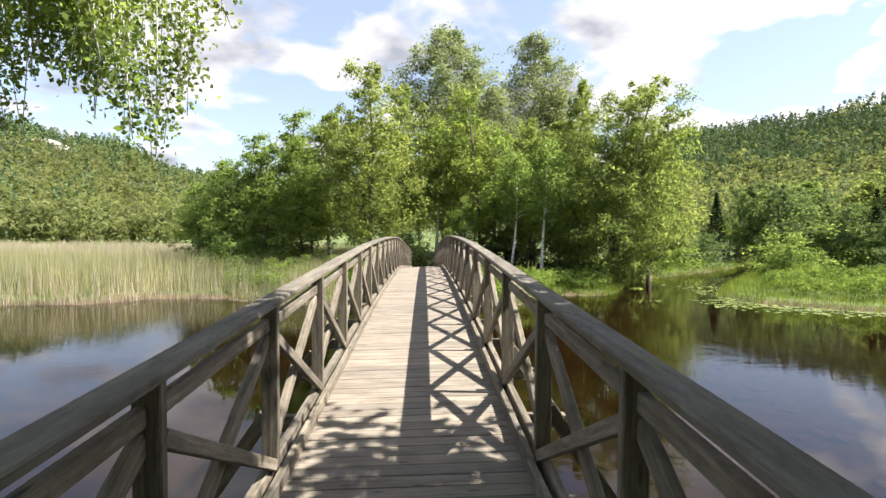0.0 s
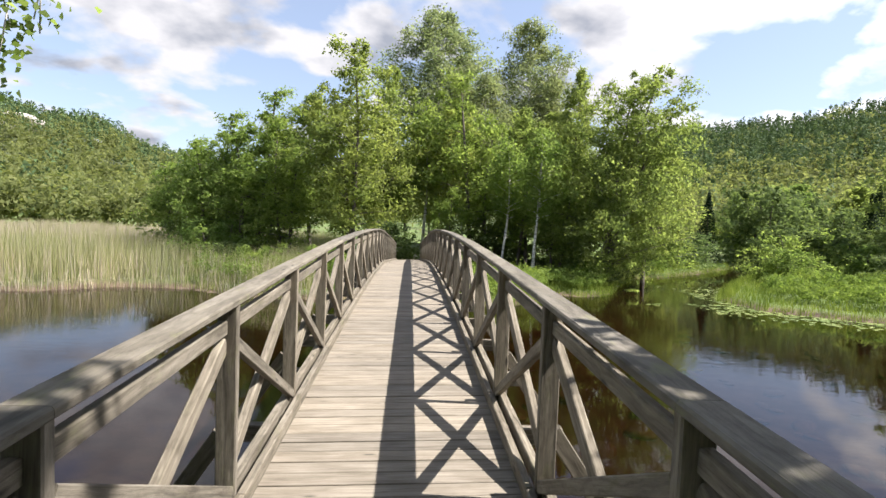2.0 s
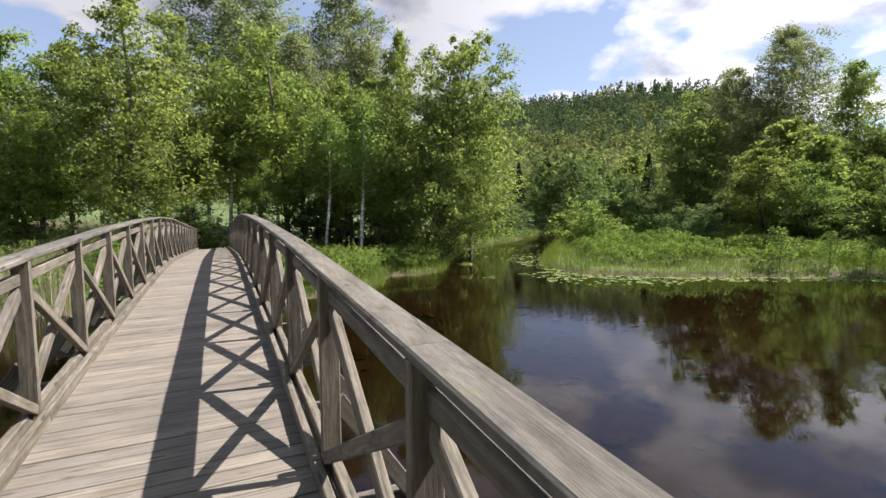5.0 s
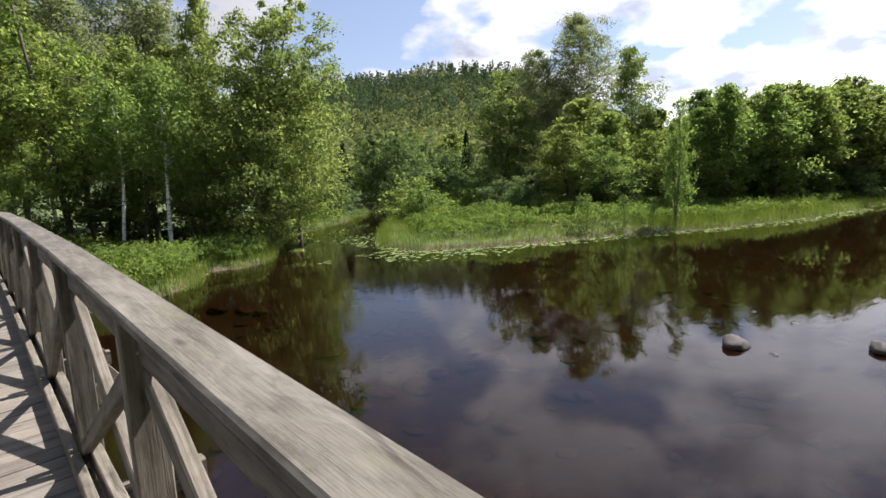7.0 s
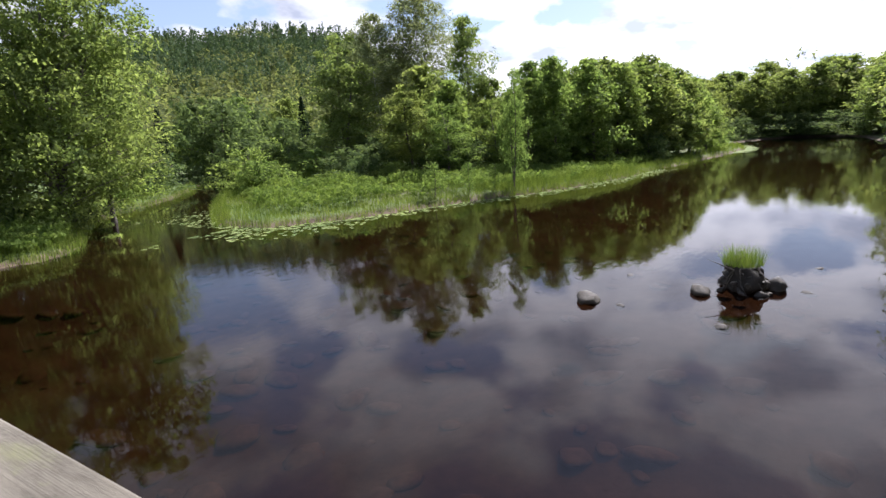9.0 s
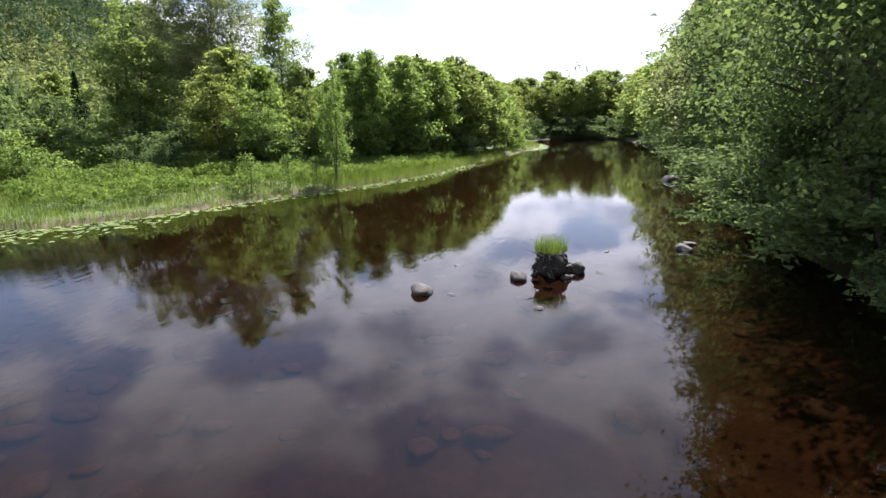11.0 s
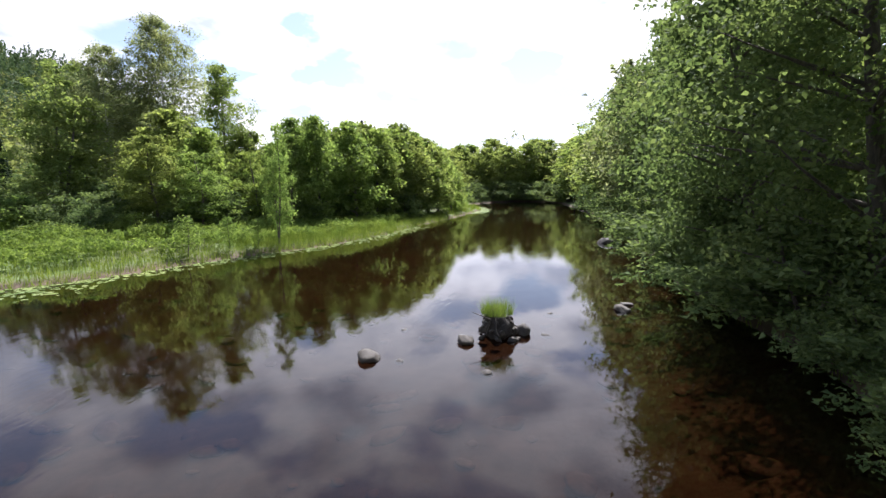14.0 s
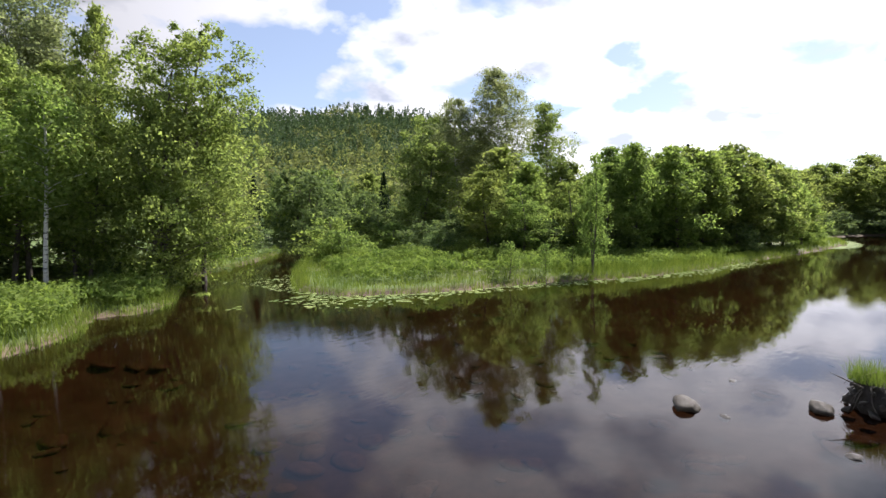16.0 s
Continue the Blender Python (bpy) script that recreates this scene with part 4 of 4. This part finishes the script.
def meadow():
    rng = np.random.default_rng(51)
    parts, herbs = [], []
    for n, (x0, x1, y0, y1), tall, wide in ((85000, (14, 62, 11, 47), 0.42, 0.05), (22000, (1.4, 15, 25.5, 41), 0.5, 0.04), (7000, (-12, -1.4, 25.5, 40), 0.6, 0.045), (5000, (60, 92, 3, 13), 0.5, 0.1), (6000, (3, 34, -8, 2), 0.5, 0.04), (4000, (-12, -1.6, -6, 2), 0.5, 0.03), (4000, (12, 48, 32, 70), 0.5, 0.07), (9000, (31, 46, 14.5, 23), 0.85, 0.04)):
        x, y = rng.uniform(x0, x1, n), rng.uniform(y0, y1, n)
        d = shore_distance(x, y)
        keep = (d > -0.25) & (d < 16)
        x, y, d = x[keep], y[keep], d[keep]
        h = tall * (0.7 + 0.5 * (0.5 + 0.5 * np.sin(x * 0.8 + np.sin(y)) * np.cos(y * 0.7))) * rng.uniform(0.6, 1.3, len(x))
        parts.append(blades(x, y, np.maximum(ground_height(x, y), -2.15), h, np.full(len(x), wide), rng, 0.3))
    # thicker fringe along the waterline
    x, y = rng.uniform(1.4, 60, 180000), rng.uniform(11, 60, 180000)
    d = shore_distance(x, y)
    keep = (d > -0.45) & (d < 0.55)
    x, y = x[keep], y[keep]
    parts.append(blades(x, y, np.maximum(ground_height(x, y), -2.2), rng.uniform(0.25, 0.7, len(x)), np.full(len(x), 0.05), rng, 0.3))
    tagged(link_mesh("meadow_grass", quads_mesh("meadow_grass", np.concatenate(parts)), GRASS), "lush green sedge and grass on the banks", "grass", kind="stuff")
    for n, (x0, x1, y0, y1), dmin in ((5200, (16, 56, 14, 46), 1.8), (900, (1.6, 14, 26.5, 36), 0.3), (300, (-12, -2, 27, 36), 0.5), (700, (33, 56, 15, 26), 0.5)):
        x, y = rng.uniform(x0, x1, n), rng.uniform(y0, y1, n)
        d = shore_distance(x, y)
        keep = (d > dmin) & (d < 14)
        x, y = x[keep], y[keep]
        z = ground_height(x, y)
        for k in range(len(x)):
            h = rng.uniform(0.4, 0.75) * (1 + 0.45 * math.sin(x[k] * 0.8 + 1.7 * math.sin(y[k] * 0.5)) * math.cos(y[k] * 0.7))
            h *= 1.35 if x[k] < 15 else 1.0
            herbs.append((x[k], y[k], z[k] + h * 0.75, h * 0.6))
    herbs = np.array(herbs)
    c, out = puffs(herbs[:, :3], herbs[:, 3], np.full(len(herbs), 40), rng, 0.8)
    tagged(link_mesh("meadow_herbs", quads_mesh("meadow_herbs", leaves(c, 0.15, rng, 0.1, 0.6, out)), HERB), "leafy green herbs and low willow scrub in the meadow", "plants", kind="stuff")


meadow()


def lily_pads():
    rng = np.random.default_rng(52)
    bm = bmesh.new()
    n = 60000
    far = rng.uniform(0, 1, n) < 0.15
    X = np.where(far, rng.uniform(72, 92, n), rng.uniform(12.5, 50, n))
    Y = np.where(far, rng.uniform(3, 10, n), rng.uniform(12, 38, n))
    D = shore_distance(X, Y)
    keep = (D > -1.9 - 2.2 * step(22, 17, X)) & (D < -0.05) & (rng.uniform(0, 1, n) > (np.clip(-D / (1 + step(22, 17, X)), 0, 2) / 2.0) ** 0.7) & ~((X < 30) & (Y > 30) & (rng.uniform(0, 1, n) < 0.6)) & ~((X < 17.4) & (Y > 29))
    for x, y in list(zip(X[keep], Y[keep]))[:2200]:
        r, a = rng.uniform(0.06, 0.15) * (1 if x < 60 else 2), rng.uniform(0, math.tau)
        z = WATER_Z + 0.006 + rng.uniform(0, 0.012)
        ring = [bm.verts.new((x + math.cos(a + t) * r, y + math.sin(a + t) * r * 0.85, z + rng.uniform(0, 0.006))) for t in np.linspace(0.25, math.tau - 0.25, 9)]
        bm.faces.new([bm.verts.new((x, y, z))] + ring)
    tagged(part("lily_pads", bm, PAD), "pale green water lily pads floating along the meadow", "lily pads", kind="stuff")


lily_pads()


# ---- stones ----
def rock_mesh(name, size, seed, sub=3, rough=0.35, facet=0.0):
    bm = bmesh.new()
    bmesh.ops.create_icosphere(bm, subdivisions=sub, radius=1)
    off = Vector((seed * 3.7, seed * 1.9, seed * 5.3))
    for v in bm.verts:
        n = v.co.normalized()
        k = 1 + rough * noise.noise(n * 1.1 + off) + 0.16 * noise.noise(n * 3.5 + off) + 0.07 * noise.noise(n * 8 + off)
        if facet:
            # broken faces: pushed back to a few random planes
            for j in range(7):
                f = noise.noise_vector(off + Vector((j * 7.3, j * 2.1, j * 4.7))).normalized()
                k = min(k, (0.66 + 0.12 * math.sin(j * 2 + seed)) / max(0.2, n.dot(f)) + 0.05 * noise.noise(n * 6 + off))
        v.co = Vector((n.x * size[0], n.y * size[1], n.z * size[2])) * k
    me = bpy.data.meshes.new(name)
    bm.to_mesh(me)
    bm.free()
    me.polygons.foreach_set("use_smooth", [True] * len(me.polygons))
    return me


def boulder(x, y, size, seed, lift, material, label, turn=0):
    ob = link_mesh("rock", rock_mesh("rock", size, seed, 3, 0.35, 1.0), material)
    ob.matrix_basis = pose(x, y, WATER_Z + lift, 0, 0, turn)
    return tagged(ob, label, "rock", "stones in the river")


boulder(12.2, 10.0, (0.4, 0.27, 0.16), 14, 0.05, STONE, "grey-brown boulder standing out of the river", 30)
boulder(13.5, 7.72, (0.28, 0.22, 0.18), 3, 0.05, STONE, "small rounded pale stone in the shallow water")
for x, y, s, k in ((14.3, 5.62, 0.2, 5), (16.65, 5.2, 0.18, 6), (14.62, 9.48, 0.17, 7), (12.05, 9.23, 0.17, 8), (11.4, 7.22, 0.2, 9), (15.2, 10.5, 0.13, 10), (36.2, -1.4, 0.9, 13)):
    boulder(x, y, (s, s * 0.62, s * 0.4), k, -0.03, WET_STONE, "flat wet stone just breaking the water", k * 50)
boulder(17.1, 2.84, (0.34, 0.26, 0.2), 11, 0.02, STONE, "pale stone in the shade of the bank", 20)
boulder(17.9, 2.5, (0.24, 0.2, 0.1), 12, 0.0, WET_STONE, "flat wet stone just breaking the water", 70)


def stone_mound(x, y):
    rng = np.random.default_rng(60)
    root = tagged(new("stone_mound"), "dark ragged heap of stones and roots with a tuft of grass", "islet")
    root.matrix_basis = pose(x, y, WATER_Z)
    core = link_mesh("earth", rock_mesh("earth", (0.4, 0.37, 0.46), 93, 4, 0.5, 0.0), PEAT, root, "black peaty earth")
    core.matrix_local = pose(0, 0, 0.2, 4, -6, 20)
    k = 0
    for ring, n, r, z in ((0, 11, 0.5, 0.02), (1, 9, 0.42, 0.2), (2, 8, 0.36, 0.4), (3, 6, 0.28, 0.58)):
        for i in range(n):
            a = i * math.tau / n + ring * 0.6 + rng.uniform(-0.25, 0.25)
            s = rng.uniform(0.07, 0.19) * (1 - 0.12 * ring)
            ob = link_mesh("stone", rock_mesh("stone", (s * rng.uniform(0.8, 1.3), s * 0.8, s * rng.uniform(0.5, 0.9)), 20 + k, 3, 0.5, 1.0), WET_STONE if k % 4 else STONE, root)
            ob.matrix_local = pose(math.cos(a) * r * rng.uniform(0.85, 1.15), math.sin(a) * r, z + rng.uniform(-0.05, 0.05), rng.uniform(-40, 40), rng.uniform(-40, 40), rng.uniform(0, 360))
            k += 1
    for i in range(16):
        a, z = rng.uniform(0, math.tau), rng.uniform(0.25, 0.72)
        far = rng.uniform(0.45, 0.66)
        line = [((math.cos(a + 0.4 * v) * far * v, math.sin(a + 0.4 * v) * far * v, z + 0.14 * math.sin(2.5 * v + i) - 0.3 * v * v), 0.026 * (1.15 - v)) for v in np.linspace(0, 1, 6)]
        link_mesh("root", tubes_mesh("root", [line], 5), ALDER_BARK, root)
    stick = [((-0.3 + 0.1 * v, 0.2 + 0.55 * v, 0.52 + 0.2 * v), 0.02 * (1.2 - v)) for v in np.linspace(0, 1, 4)]
    link_mesh("stick", tubes_mesh("stick", [stick], 5), ALDER_BARK, root, "bare broken branch")
    n = 800
    a, r = rng.uniform(0, math.tau, n), 0.42 * np.sqrt(rng.uniform(0, 1, n))
    link_mesh("grass_tuft", quads_mesh("grass_tuft", blades(np.cos(a) * r, np.sin(a) * r + 0.04, np.full(n, 0.6), rng.uniform(0.15, 0.52, n), np.full(n, 0.017), rng, 0.38)), GRASS, root, "light green grass")
    ob = link_mesh("stone", rock_mesh("stone", (0.28, 0.24, 0.22), 77, 3, 0.4, 1.0), WET_STONE, root)
    ob.matrix_local = pose(0.22, -0.68, 0.05)


stone_mound(14.12, 6.88)


def bed_stones():
    rng = np.random.default_rng(61)
    bm = bmesh.new()
    for k in range(260):
        x, y = rng.uniform(1.6, 22), rng.uniform(2, 26)
        if shore_distance(np.array([x]), np.array([y]))[0] > -2.2:
            continue
        s = rng.uniform(0.1, 0.45)
        m = pose(x, y, gz(x, y) + s * 0.1, rng.uniform(-15, 15), rng.uniform(-15, 15), rng.uniform(0, 360)) @ Matrix.Diagonal((s, s * rng.uniform(0.6, 0.9), s * 0.2, 1))
        res = bmesh.ops.create_icosphere(bm, subdivisions=2, radius=1)
        for v in res["verts"]:
            v.co = m @ (v.co * (1 + 0.3 * noise.noise(v.co * 1.3 + Vector((k, 0, 0)))))
    tagged(part("riverbed_stones", bm, BED_STONE, smooth=True), "brown stones on the bed under the water", "stones", kind="stuff")


bed_stones()


def outcrop(x, y, up, size, seed):
    ob = link_mesh("rock_outcrop", rock_mesh("rock_outcrop", size, seed, 3, 0.6), CLIFF)
    ob.matrix_basis = pose(x, y, gz(x, y) + up, 0, 0, seed * 40)
    tagged(ob, "bare pale rock face on the wooded hillside", "cliff")


outcrop(262, 340, 4, (9, 6, 6), 3)
outcrop(276, 330, 4, (7, 5, 7), 4)
outcrop(-190, 268, 3, (16, 8, 5), 5)


def footpath():
    bm = bmesh.new()
    def strip(pts, half):
        prev = None
        for x, y in pts:
            row = [bm.verts.new((x + s * half, y, gz(x + s * half, y) + (0.05 if abs(s) < 0.9 else 0.0))) for s in (-1, -0.5, 0, 0.5, 1)]
            if prev:
                for a in range(4):
                    bm.faces.new((prev[a], prev[a + 1], row[a + 1], row[a]))
            prev = row
    strip([(-0.004 * max(0, y - 42) ** 2, y) for y in np.arange(39.4, 62, 0.6)], 0.85)
    strip([(0, y) for y in np.arange(-30, -2.2, 0.6)], 0.95)
    tagged(part("footpath", bm, GRAVEL, smooth=True), "trodden gravel path leading from the bridge into the wood", "path", kind="structure")


footpath()
